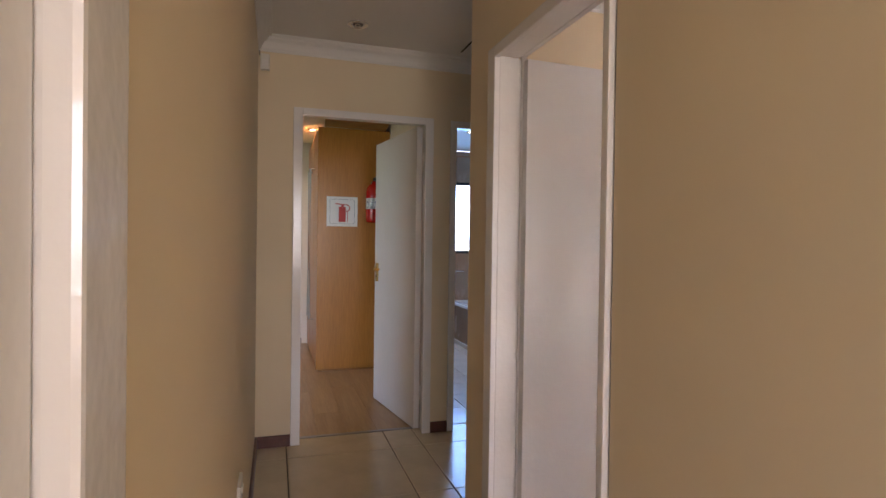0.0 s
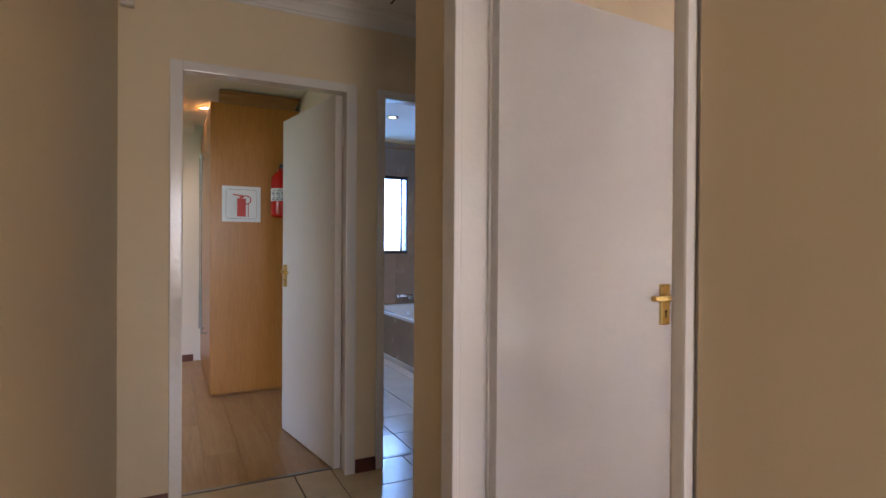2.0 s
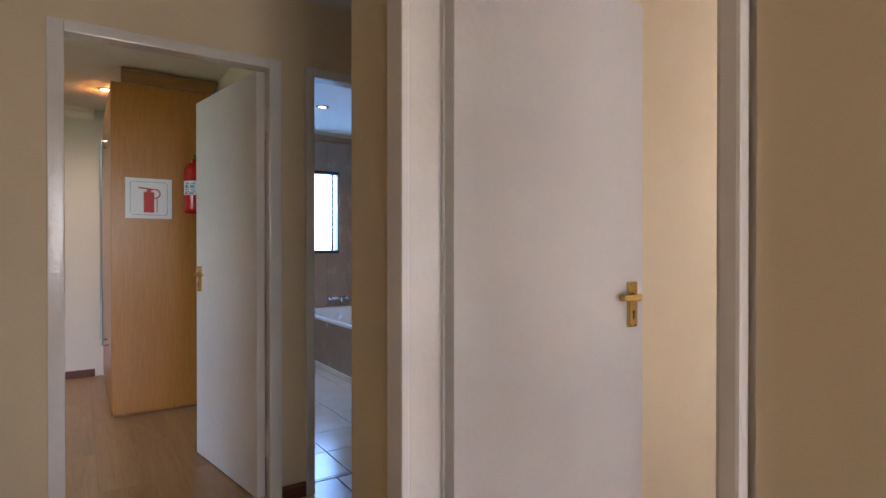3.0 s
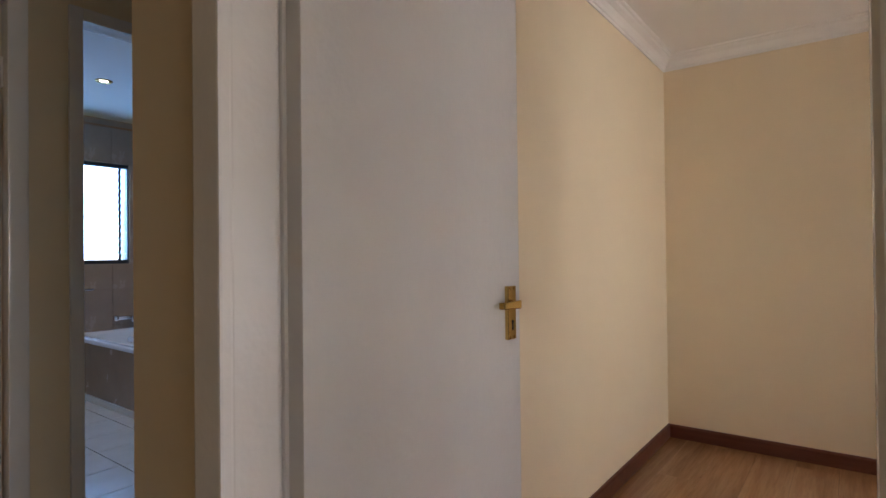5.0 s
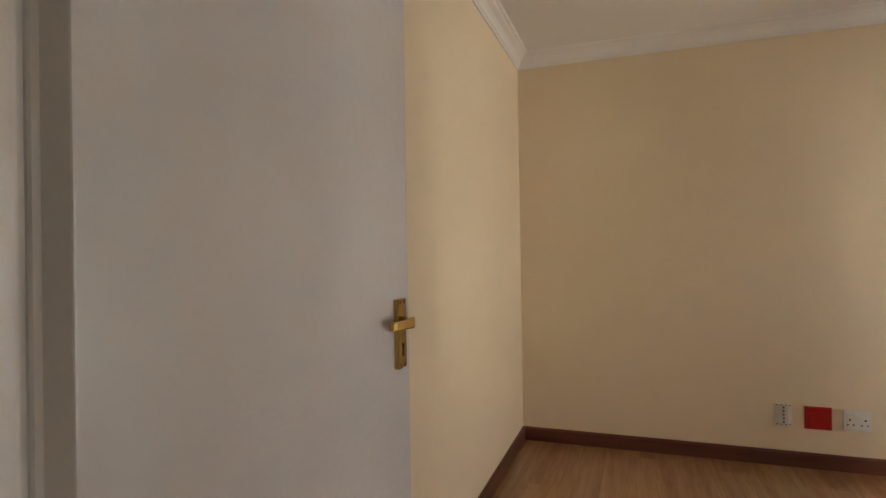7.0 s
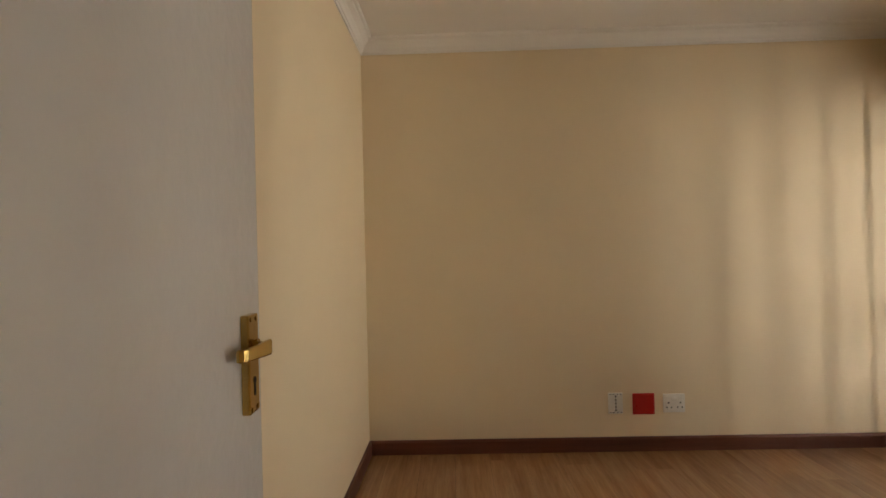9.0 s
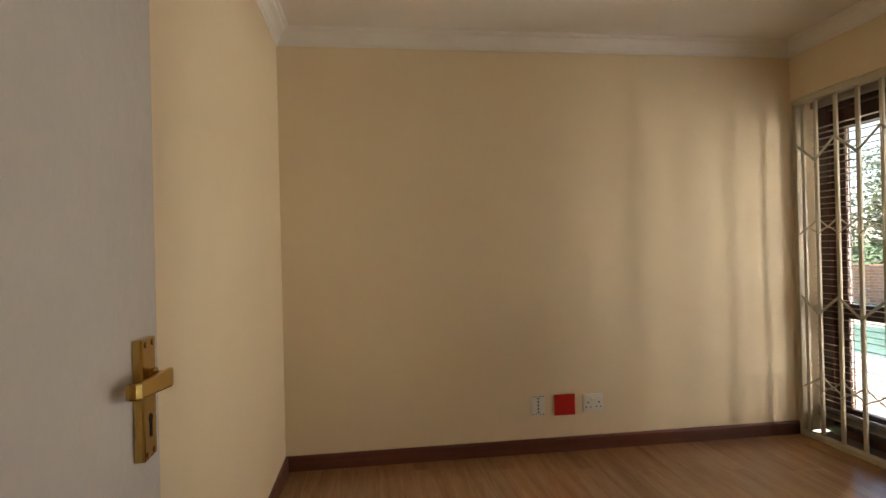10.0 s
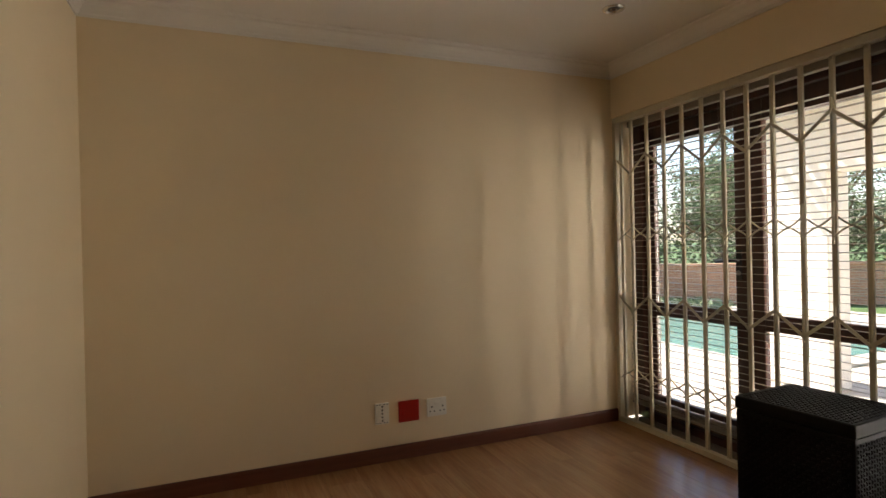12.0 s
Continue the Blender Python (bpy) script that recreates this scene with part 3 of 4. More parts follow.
# ---- bedroom: wall plates ----
def wall_plate(name, label, cat, y0, y1, z0, z1, mat):
    e = thing(name, label, cat, XE, (y0 + y1) / 2, (z0 + z1) / 2)
    h, w = (z1 - z0) / 2, (y1 - y0) / 2
    part("plate", box(-0.011, 0.0, -w, w, -h, h, 0.004, seg=2), mat, e)
    return e, w, h


e, w, h = wall_plate("telephone_socket", "white plastic multi-way telephone socket low on the wall", "socket", 1.432, 1.515, 0.203, 0.323, PLASTIC)
part("insert", box(-0.0135, -0.010, -0.024, 0.024, -h + 0.012, h - 0.012, 0.002), PLASTIC, e)
for i in range(5):
    part("hole", box(-0.0142, -0.013, -0.005, 0.005, -0.044 + i * 0.02, -0.034 + i * 0.02, 0.001), DARK, e)
for dy in (-0.03, -0.012, 0.012, 0.03):
    for dz in (-h + 0.008, h - 0.008):
        part("slot", box(-0.0118, -0.0105, dy - 0.004, dy + 0.004, dz - 0.0022, dz + 0.0022), DARK, e)
e, w, h = wall_plate("blanking_plate", "plain red plastic blanking plate low on the wall", "wall plate", 1.250, 1.375, 0.1965, 0.318, RED_PLATE)
part("raised_face", box(-0.0145, -0.010, -w + 0.006, w - 0.006, -h + 0.006, h - 0.006, 0.002), RED_PLATE, e)
e, w, h = wall_plate("power_socket", "white plastic double round-pin power socket with a switch", "socket", 1.076, 1.200, 0.205, 0.312, PLASTIC)
part("insert", box(-0.014, -0.010, -w + 0.012, w - 0.012, -h + 0.012, h - 0.01, 0.002), PLASTIC, e)
part("switch", box(-0.0185, -0.013, -0.016, 0.016, 0.016, 0.034, 0.002), PLASTIC, e)
for dy, dz, r in ((-0.034, 0.004, 0.0052), (0.034, 0.004, 0.0052), (-0.044, -0.022, 0.0042), (-0.018, -0.022, 0.0042), (0.018, -0.022, 0.0042), (0.044, -0.022, 0.0042)):
    part("pin_hole", cyl((-0.0146, dy, dz), (-0.0135, dy, dz), r, seg=12), DARK, e)

# ---- hall: socket, motion sensor, ceiling hatch ----
sk = thing("wall_socket", "white plastic socket plate low on the hall wall", "socket", XL, 2.51, 0.44)
part("plate", box(0.0, 0.011, -0.06, 0.06, -0.05, 0.05, 0.004, seg=2), PLASTIC, sk)
part("switch", box(0.011, 0.016, -0.016, 0.016, 0.012, 0.032, 0.002), PLASTIC, sk)
for dy in (-0.03, 0.03):
    part("pin_hole", cyl((0.0105, dy, -0.012), (0.0116, dy, -0.012), 0.005, seg=12), DARK, sk)
pir = thing("alarm_sensor", "small white plastic alarm sensor in the wall corner", "alarm sensor", XL + 0.038, YEND - 0.032, 2.297)
part("body", box(-0.026, 0.026, -0.018, 0.018, -0.046, 0.046, 0.006, seg=3), PLASTIC, pir)
part("lens", box(-0.017, 0.017, -0.0225, -0.0185, -0.030, 0.012, 0.002, seg=2), PLASTER, pir, "pale lens window")
part("bracket", box(-0.012, 0.012, 0.0185, 0.0315, -0.02, 0.02, 0.002), PLASTIC, pir)
part("cable", pipe([(-0.030, 0.020, 0.046), (-0.031, 0.022, 0.06), (-0.031, 0.022, 0.074)], 0.0025, 6), DARK, pir)
hat = thing("ceiling_hatch", "white painted ceiling hatch with a dark gap round it", "hatch", 1.95, 3.65, ZH, kind="structure")
# Dark sheet above the panel; the gap's shade is its colour.
part("shadow_gap", box(-0.30, 0.30, -0.30, 0.30, -0.004, -0.0005), DARK, hat)
part("panel", box(-0.292, 0.292, -0.292, 0.292, -0.010, -0.0045, 0.002), WHITE_CEIL, hat)

# ---- ceiling downlights ----
def downlight(x, y, z, lit, label, power=0, color=(1, 0.8, 0.55)):
    e = thing("downlight", label, "downlight", x, y, z, group="ceiling downlights")
    part("rim", lathe([(0.032, 0.0), (0.035, -0.005), (0.046, -0.009), (0.056, -0.005), (0.059, 0.0)], 28), CHROME if not lit else BRASS, e, smooth=True)
    part("bulb", lathe([(0.001, -0.0045), (0.018, -0.005), (0.028, -0.003), (0.0295, -0.001)], 24), LAMP_ON if lit else LAMP_OFF, e, "lit halogen bulb" if lit else "unlit halogen bulb")
    if not lit:
        part("inner_ring", lathe([(0.012, -0.006), (0.0155, -0.0085), (0.018, -0.006)], 20), CHROME, e)
    if power:
        s = new("downlight_beam", bpy.data.lights.new("downlight_beam", "SPOT"))
        s.data.energy, s.data.color, s.data.spot_size, s.data.spot_blend = power, color, radians(150), 1.0
        s.data.shadow_soft_size = 0.025
        s.matrix_world = look((x, y, z - 0.02), (x, y, 0))
    return e


downlight(3.81, 0.408, ZB, False, "unlit recessed halogen downlight in the ceiling")
downlight(0.97, 3.735, ZH, False, "unlit recessed halogen downlight in the ceiling")
downlight(0.917, 6.67, 2.44, True, "lit recessed halogen downlight in the ceiling", 5.2)
# Unseen extra downlight, added to fill the study with warm light.
downlight(-0.35, 6.1, 2.44, True, "lit recessed halogen downlight in the ceiling", 5.2)
downlight(2.61, 6.36, 2.48, True, "lit recessed halogen downlight in the ceiling", 4.5)

# ---- bedroom: woven storage box ----
def woven_box(x, y, rz, sx, sy, sz):
    e = thing("woven_ottoman", "black woven resin storage ottoman with a quilted lid", "ottoman", x, y, FB, rz)
    part("body", box(0.008, sx - 0.008, -sy + 0.008, -0.008, 0.0, sz - 0.06, 0.012, seg=2), WICKER, e)
    part("lid", box(0.004, sx - 0.004, -sy + 0.004, -0.004, sz - 0.058, sz - 0.004, 0.012, seg=3), WICKER, e, "black woven lid")
    # over-and-under strands on the lid and faces
    pitch = 0.018
    bm = bmesh.new()
    nx, ny = int((sx - 0.03) / pitch), int((sy - 0.03) / pitch)
    for i in range(nx):
        for j in range(ny):
            cx, cy = 0.015 + (i + 0.5) * pitch, -sy + 0.015 + (j + 0.5) * pitch
            lx, ly = (0.0088, 0.0055) if (i + j) % 2 else (0.0055, 0.0088)
            vs = [bm.verts.new((cx + a * lx, cy + b * ly, sz - 0.0055 + c)) for a, b, c in ((-1, -1, 0), (1, -1, 0), (1, 1, 0), (-1, 1, 0), (-0.55, -0.55, 0.005), (0.55, -0.55, 0.005), (0.55, 0.55, 0.005), (-0.55, 0.55, 0.005))]
            for f in ((4, 5, 6, 7), (0, 1, 5, 4), (1, 2, 6, 5), (2, 3, 7, 6), (3, 0, 4, 7)):
                bm.faces.new([vs[q] for q in f])
    w = part("lid_weave", bm, WICKER, e)
    w["kind"] = "stuff"
    bm = bmesh.new()
    rows = int((sz - 0.07) / pitch)
    for face in range(4):
        ln = sx if face % 2 == 0 else sy
        for i in range(int((ln - 0.03) / pitch)):
            for j in range(rows):
                u, vz = 0.015 + (i + 0.5) * pitch, 0.005 + (j + 0.5) * pitch
                lu, lv = (0.0088, 0.0055) if (i + j) % 2 else (0.0055, 0.0088)
                vs = []
                for a, b, c in ((-1, -1, 0), (1, -1, 0), (1, 1, 0), (-1, 1, 0), (-0.55, -0.55, 0.005), (0.55, -0.55, 0.005), (0.55, 0.55, 0.005), (-0.55, 0.55, 0.005)):
                    uu, zz = u + a * lu, vz + b * lv
                    o = -0.007 + c
                    p = ((uu, o, zz), (sx + o, -uu, zz), (uu, -sy - o, zz), (-o, -uu, zz))[face]
                    vs.append(bm.verts.new(p))
                for f in ((4, 5, 6, 7), (0, 1, 5, 4), (1, 2, 6, 5), (2, 3, 7, 6), (3, 0, 4, 7)):
                    bm.faces.new([vs[q] for q in f])
    bmesh.ops.recalc_face_normals(bm, faces=bm.faces[:])
    w = part("side_weave", bm, WICKER, e)
    w["kind"] = "stuff"
    return e


woven_box(2.806, 0.220, 4.0, 0.478, 0.41, 0.549)

# ---- study: cupboard, sign, extinguisher ----
cb = thing("cupboard", "tall golden wood veneer built-in cupboard with a dark crown", "cupboard")
part("end_panel", box(0.925, 1.615, 5.97, 5.99, 0.02, 2.335, 0.002), OAK, cb)
part("carcass", box(0.945, 1.615, 5.991, YST, 0.02, 2.335), OAK, cb)
part("plinth", box(0.94, 1.615, 5.99, YST, 0.0, 0.019), OAK_CROWN, cb)
for i, (a, b) in enumerate(((5.995, 6.49), (6.495, 6.99), (6.995, 7.49))):
    d = part("door", box(0.926, 0.944, a, b, 0.03, 2.33, 0.002), OAK, cb)
    hy = b - 0.05 if i != 1 else a + 0.05
    hp = [(0.926, hy, 0.44), (0.885, hy, 0.44), (0.885, hy, 1.99), (0.926, hy, 1.99)]
    if i == 1:
        hp = [(x, 6.74, z) for x, _, z in hp]
    if i < 2:
        part("handle", pipe(hp, 0.009, 10), STEEL, d, "long brushed steel bar handle")
crown = [(0.0, 2.336), (0.012, 2.336), (0.016, 2.35), (0.03, 2.375), (0.036, 2.395), (0.05, 2.41), (0.052, 2.425), (0.0, 2.425)]
part("crown", sweep(crown, [(1.562, YST - 0.01), (1.562, 5.97), (0.985, 5.97)]), OAK_CROWN, cb, "dark moulded crown")

sg = thing("extinguisher_sign", "white square sign with a red fire extinguisher symbol", "sign", 1.157, 5.969, 1.534)
part("board", box(-0.147, 0.147, -0.004, 0.0, -0.143, 0.143, 0.001), PAPER, sg)
ring = bmesh.new()
RR, RO, TH = 0.118, 0.02, 0.0022
pts_o, pts_i = [], []
for cx, cz, a0 in ((RR - RO, RR - RO, 0), (-(RR - RO), RR - RO, 90), (-(RR - RO), -(RR - RO), 180), (RR - RO, -(RR - RO), 270)):
    for s in range(7):
        a = radians(a0 + 15 * s)
        pts_o.append((cx + RO * math.cos(a), cz + RO * math.sin(a)))
        pts_i.append((cx + (RO - TH) * math.cos(a), cz + (RO - TH) * math.sin(a)))
vo = [ring.verts.new((x, -0.0052, z)) for x, z in pts_o]
vi = [ring.verts.new((x, -0.0052, z)) for x, z in pts_i]
for j in range(len(vo)):
    k = (j + 1) % len(vo)
    ring.faces.new((vo[j], vo[k], vi[k], vi[j]))
part("border", ring, INK, sg)
sym = box(-0.033, 0.033, -0.0055, -0.0045, -0.10, 0.045, 0.0)
add_box(sym, -0.014, 0.014, -0.0055, -0.0045, 0.046, 0.062)
add_box(sym, -0.075, 0.012, -0.0055, -0.0045, 0.0625, 0.072, 0, Matrix.Rotation(radians(7), 4, "Y"))
for i in range(9):
    a = radians(95 - i * 22)
    add_box(sym, -0.012, 0.012, -0.0055 - 0.0002 * (i % 2), -0.0045, -0.004, 0.004, 0, Matrix.Translation((0.034 + 0.036 * math.cos(a), 0, 0.035 + 0.032 * math.sin(a))) @ Matrix.Rotation(-(a + math.pi / 2), 4, "Y"))
add_box(sym, 0.048, 0.054, -0.0055, -0.0045, -0.10, 0.0)
part("symbol", sym, SIGN_RED, sg)

fe = thing("fire_extinguisher", "red steel fire extinguisher with a white label hung on the cupboard", "fire extinguisher", 1.452, 5.887, 1.432)
part("cylinder", lathe([(0.0, 0.0), (0.06, 0.0), (0.076, 0.012), (0.078, 0.03), (0.078, 0.30), (0.070, 0.335), (0.045, 0.365), (0.024, 0.375), (0.022, 0.395), (0.0, 0.395)], 28), RED_STEEL, fe, smooth=True)
part("label", lathe([(0.0786, 0.13), (0.0786, 0.232)], 28), PAPER, fe, "white printed label band")
bars_l = bmesh.new()
for i in range(6):
    for a in (-150, -120, -90, -60):
        ang = radians(a + (i * 7) % 9)
        wz = 0.138 + i * 0.0145
        add_box(bars_l, -0.014, 0.014, -0.0005, 0.0005, wz, wz + (0.005 if i % 3 else 0.009), 0, Matrix.Translation((0.0795 * math.cos(ang), 0.0795 * math.sin(ang), 0)) @ Matrix.Rotation(ang + math.pi / 2, 4, "Z"))
part("label_print", bars_l, INK, fe)
part("valve", cyl((0, 0, 0.39), (0, 0, 0.43), 0.016, 0.012), BLACK_RUBBER, fe)
part("lever", box(-0.012, 0.012, -0.075, 0.02, 0.425, 0.435, 0.002, Matrix.Rotation(radians(8), 4, "X")), BLACK_RUBBER, fe)
part("carry_handle", box(-0.010, 0.010, -0.085, 0.01, 0.40, 0.408, 0.002), BLACK_RUBBER, fe)
part("gauge", cyl((0.012, -0.01, 0.405), (0.03, -0.02, 0.405), 0.015), CHROME, fe)
part("hose", pipe([(0.012, 0, 0.41), (0.03, -0.02, 0.455), (0.06, -0.02, 0.45), (0.088, -0.01, 0.40), (0.094, -0.01, 0.30), (0.09, -0.01, 0.12), (0.088, -0.01, 0.06)], 0.009), BLACK_RUBBER, fe, smooth=True)
part("bracket", box(-0.02, 0.02, 0.0785, 0.0815, 0.25, 0.40, 0.001), STEEL, fe)

# ---- bathroom: tub, taps, louvre window, tiles ----
tub = thing("bathtub", "white enamel bathtub built in behind a dark tiled apron", "bathtub")
TX0, TX1, TY0, TY1, TZ = 2.70, 3.61, 5.75, BWY - 0.002, 0.50
part("apron", box(TX0 + 0.012, TX0 + 0.06, TY0, TY1, 0.0, TZ - 0.03, 0.002), WALL_TILE, tub, "brown tiled apron")
part("base_strip", box(TX0 - 0.004, TX0 + 0.0115, TY0, TY1, 0.0, 0.05, 0.003), PLASTER, tub, "pale base strip")
part("end_apron", box(TX0 + 0.061, TX1, TY0, TY0 + 0.05, 0.0, TZ - 0.03, 0.002), WALL_TILE, tub)
bm = bmesh.new()
rim_o = [(TX0, TY0 - 0.02), (TX1, TY0 - 0.02), (TX1, TY1), (TX0, TY1)]


def rr(x0, x1, y0, y1, r, z, k=6):
    out = []
    for cx, cy, a0 in ((x1 - r, y1 - r, 0), (x0 + r, y1 - r, 90), (x0 + r, y0 + r, 180), (x1 - r, y0 + r, 270)):
        for s in range(k):
            a = radians(a0 + 90 * s / (k - 1))
            out.append((cx + r * math.cos(a), cy + r * math.sin(a), z))
    return out


levels = [rr(TX0, TX1, TY0 - 0.02, TY1, 0.012, TZ - 0.03), rr(TX0, TX1, TY0 - 0.02, TY1, 0.015, TZ - 0.006), rr(TX0 + 0.006, TX1 - 0.006, TY0 - 0.014, TY1 - 0.006, 0.015, TZ),
          rr(TX0 + 0.07, TX1 - 0.07, TY0 + 0.07, TY1 - 0.09, 0.10, TZ - 0.002), rr(TX0 + 0.085, TX1 - 0.085, TY0 + 0.09, TY1 - 0.105, 0.12, TZ - 0.03),
          rr(TX0 + 0.14, TX1 - 0.14, TY0 + 0.2, TY1 - 0.16, 0.14, 0.14), rr(TX0 + 0.2, TX1 - 0.2, TY0 + 0.28, TY1 - 0.22, 0.12, 0.11)]
rings = [[bm.verts.new(p) for p in lv] for lv in levels]
for a, b in zip(rings, rings[1:]):
    for j in range(len(a)):
        k = (j + 1) % len(a)
        bm.faces.new((a[j], a[k], b[k], b[j]))
bm.faces.new(rings[-1])
bmesh.ops.recalc_face_normals(bm, faces=bm.faces[:])
part("shell", bm, ENAMEL, tub, "white enamel shell", smooth=True)
part("overflow", cyl((3.2, TY1 - 0.118, 0.40), (3.2, TY1 - 0.13, 0.40), 0.03), CHROME, tub)

tp = thing("bath_mixer", "chrome wall-mounted bath mixer tap", "tap", 3.21, BWY, 0.60)
part("body", cyl((-0.09, -0.05, 0), (0.09, -0.05, 0), 0.02), CHROME, tp, smooth=True)
for s in (-1, 1):
    part("pipe", cyl((s * 0.075, 0, 0), (s * 0.075, -0.05, 0), 0.016), CHROME, tp)
    part("knob", lathe([(0.0, 0.0), (0.022, 0.0), (0.028, 0.012), (0.026, 0.035), (0.0, 0.04)], 10, Matrix.Translation((s * 0.09, -0.05, 0)) @ Matrix.Rotation(s * math.pi / 2, 4, "Y")), CHROME, tp)
part("spout", pipe([(0, -0.05, 0), (0, -0.10, 0.012), (0, -0.15, 0.0), (0, -0.165, -0.03)], 0.014, 12), CHROME, tp, smooth=True)
tr = thing("towel_rail", "chrome towel rail on the tiled wall", "towel rail", 2.7, BWY, 0.88)
part("bar", cyl((-0.25, -0.05, 0), (0.22, -0.05, 0), 0.008), CHROME, tr)
for s in (-0.22, 0.2):
    part("mount", cyl((s, 0, 0), (s, -0.05, 0), 0.014, 0.01), CHROME, tr)

lw = thing("window_bath", "black aluminium louvre window with frosted blades", "window", kind="structure")
LX0, LX1, LZ0, LZ1 = 2.45, 3.25, 1.11, 2.05
LY = BWY + 0.05
for a in ((LX0, LX0 + 0.04, LZ0, LZ1), (LX1 - 0.012, LX1, LZ0, LZ1), (LX0 + 0.041, LX1 - 0.013, LZ0, LZ0 + 0.035), (LX0 + 0.041, LX1 - 0.013, LZ1 - 0.035, LZ1)):
    part("window_frame", box(a[0], a[1], LY - 0.03, LY + 0.03, a[2], a[3], 0.002), BLACK_ALU, lw)
nb = 13
for i in range(nb):
    zc = LZ0 + 0.06 + (LZ1 - LZ0 - 0.12) * i / (nb - 1)
    m = Matrix.Translation((0, LY, zc)) @ Matrix.Rotation(radians(24), 4, "X")
    p = part("blade", box(LX0 + 0.044, LX1 - 0.016, -0.003, 0.003, -0.044, 0.044, 0, m), FROST, lw, "frosted glass louvre blade")
    p.visible_shadow = False
    part("clip", box(LX1 - 0.085, LX1 - 0.06, -0.012, -0.0035, -0.036, 0.036, 0.002, m), BLACK_ALU, lw)

# ---- outside ----
GRASS = rough_surface("lawn", (0.07, 0.12, 0.03), 0.4, 0.9, 60, 0.6, 2.0, distance=0.02)
PAVE = rough_surface("patio_paving", (0.46, 0.40, 0.33), 0.12, 0.8, 60, 0.2, 3)
POOL = rough_surface("pool_water", (0.13, 0.25, 0.21), 0.1, 0.05, 6, 0.2, 3, distance=0.02)
MORTAR = rough_surface("boundary_mortar", (0.42, 0.36, 0.28), 0.12, 0.9, 80, 0.2, 6)
OUTWALL = rough_surface("outside_white_wall", (0.82, 0.76, 0.68), 0.03, 0.8, 120, 0.1, 2)
ROOF = rough_surface("clay_roof_tile", (0.36, 0.15, 0.09), 0.2, 0.8, 60, 0.2, 5)
BARK = rough_surface("bark", (0.16, 0.11, 0.07), 0.3, 0.9, 40, 0.5, 6, distance=0.01)


GZ = -0.15
ground = tagged(mesh_ob("ground", box(-300, 300, -300, 300, -0.8, GZ - 0.02), GRASS), "green lawn around the house", "ground", kind="structure")
pav = slab("pavement", 0.5, 5.15, -6.5, YS - 0.28, GZ - 0.3, GZ - 0.012, MORTAR, "pale sunlit patio paving slabs", "paving")
pav2 = slab("pavement_poolside", 5.15, 11.0, -2.9, YS - 0.28, GZ - 0.3, GZ - 0.012, MORTAR, "pale sunlit poolside paving slabs", "paving")

pav3 = slab("pavement_garden", 4.0, 9.6, -8.4, -5.6, GZ - 0.3, GZ - 0.012, MORTAR, "pale sunlit garden paving slabs", "paving")

pool = thing("swimming_pool", "turquoise swimming pool with a pale coping", "swimming pool")
part("water", box(5.5, 9.6, -5.3, -3.2, GZ - 0.3, GZ - 0.006), POOL, pool)
for a in ((5.2, 5.5, -5.6, -2.9), (9.6, 9.9, -5.6, -2.9), (5.5, 9.6, -3.2, -2.9), (5.5, 9.6, -5.6, -5.3)):
    part("coping", box(a[0], a[1], a[2], a[3], GZ - 0.3, GZ + 0.012, 0.01), PAVE, pool)

# boundary wall of brick courses
def brick_wall_material():
    m, nt, bsdf = nodes_of("boundary_brickwork")
    co = nt.nodes.new("ShaderNodeTexCoord")
    mp = nt.nodes.new("ShaderNodeMapping")
    mp.inputs["Rotation"].default_value = (radians(90), 0, 0)
    bk = put(nt, "ShaderNodeTexBrick", Scale=4.5)
    bk.inputs["Color1"].default_value = (0.40, 0.20, 0.11, 1)
    bk.inputs["Color2"].default_value = (0.30, 0.15, 0.09, 1)
    bk.inputs["Mortar"].default_value = (0.42, 0.36, 0.28, 1)
    nt.links.new(co.outputs["Object"], mp.inputs["Vector"])
    nt.links.new(mp.outputs[0], bk.inputs["Vector"])
    nt.links.new(bk.outputs["Color"], bsdf.inputs["Base Color"])
    bsdf.inputs["Roughness"].default_value = 0.9
    b = put(nt, "ShaderNodeBump", Strength=0.5, Distance=0.01)
    nt.links.new(bk.outputs["Fac"], b.inputs["Height"])
    b.invert = True
    nt.links.new(b.outputs[0], bsdf.inputs["Normal"])
    return m


BRICK = brick_wall_material()
bw = thing("boundary_wall", "low red brick boundary wall behind the garden", "garden wall", 7.17, -11.54, GZ, 54.0)
L = 20
part("brickwork", box(-8, L, -0.11, 0.11, 0, 0.80), BRICK, bw)
part("coping", box(-8, L, -0.14, 0.14, 0.801, 0.86, 0.01), BRICK, bw)
for px_ in (-6, -3, 0, 3, 6, 9, 12):
    part("pier", box(px_ - 0.18, px_ + 0.18, 0.1105, 0.2, 0, 0.88, 0.01), BRICK, bw)

# white patio wall with an opening and a tiled eave
YV = -2.6
pw = thing("patio_wall", "sunlit white plastered patio wall with openings and a clay tile eave", "garden wall")
part("pillar", box(4.66, 5.26, YV - 0.3, YV, GZ, 1.79, 0.01), OUTWALL, pw)
part("lintel", box(2.65, 5.26, YV - 0.3, YV, 1.791, 2.42, 0.01), OUTWALL, pw)
part("fascia", box(2.5, 5.6, YV - 0.42, YV + 0.22, 2.43, 2.50, 0.01), TIMBER, pw)
t0 = lathe([(0.055, 0), (0.075, 0.4)], 10, Matrix.Rotation(radians(-98), 4, "X") @ Matrix.Diagonal((1, 0.6, 1, 1)))
tile0 = part("roof_tile", t0, ROOF, pw)
tile0.location = (2.6, YV + 0.26, 2.545)
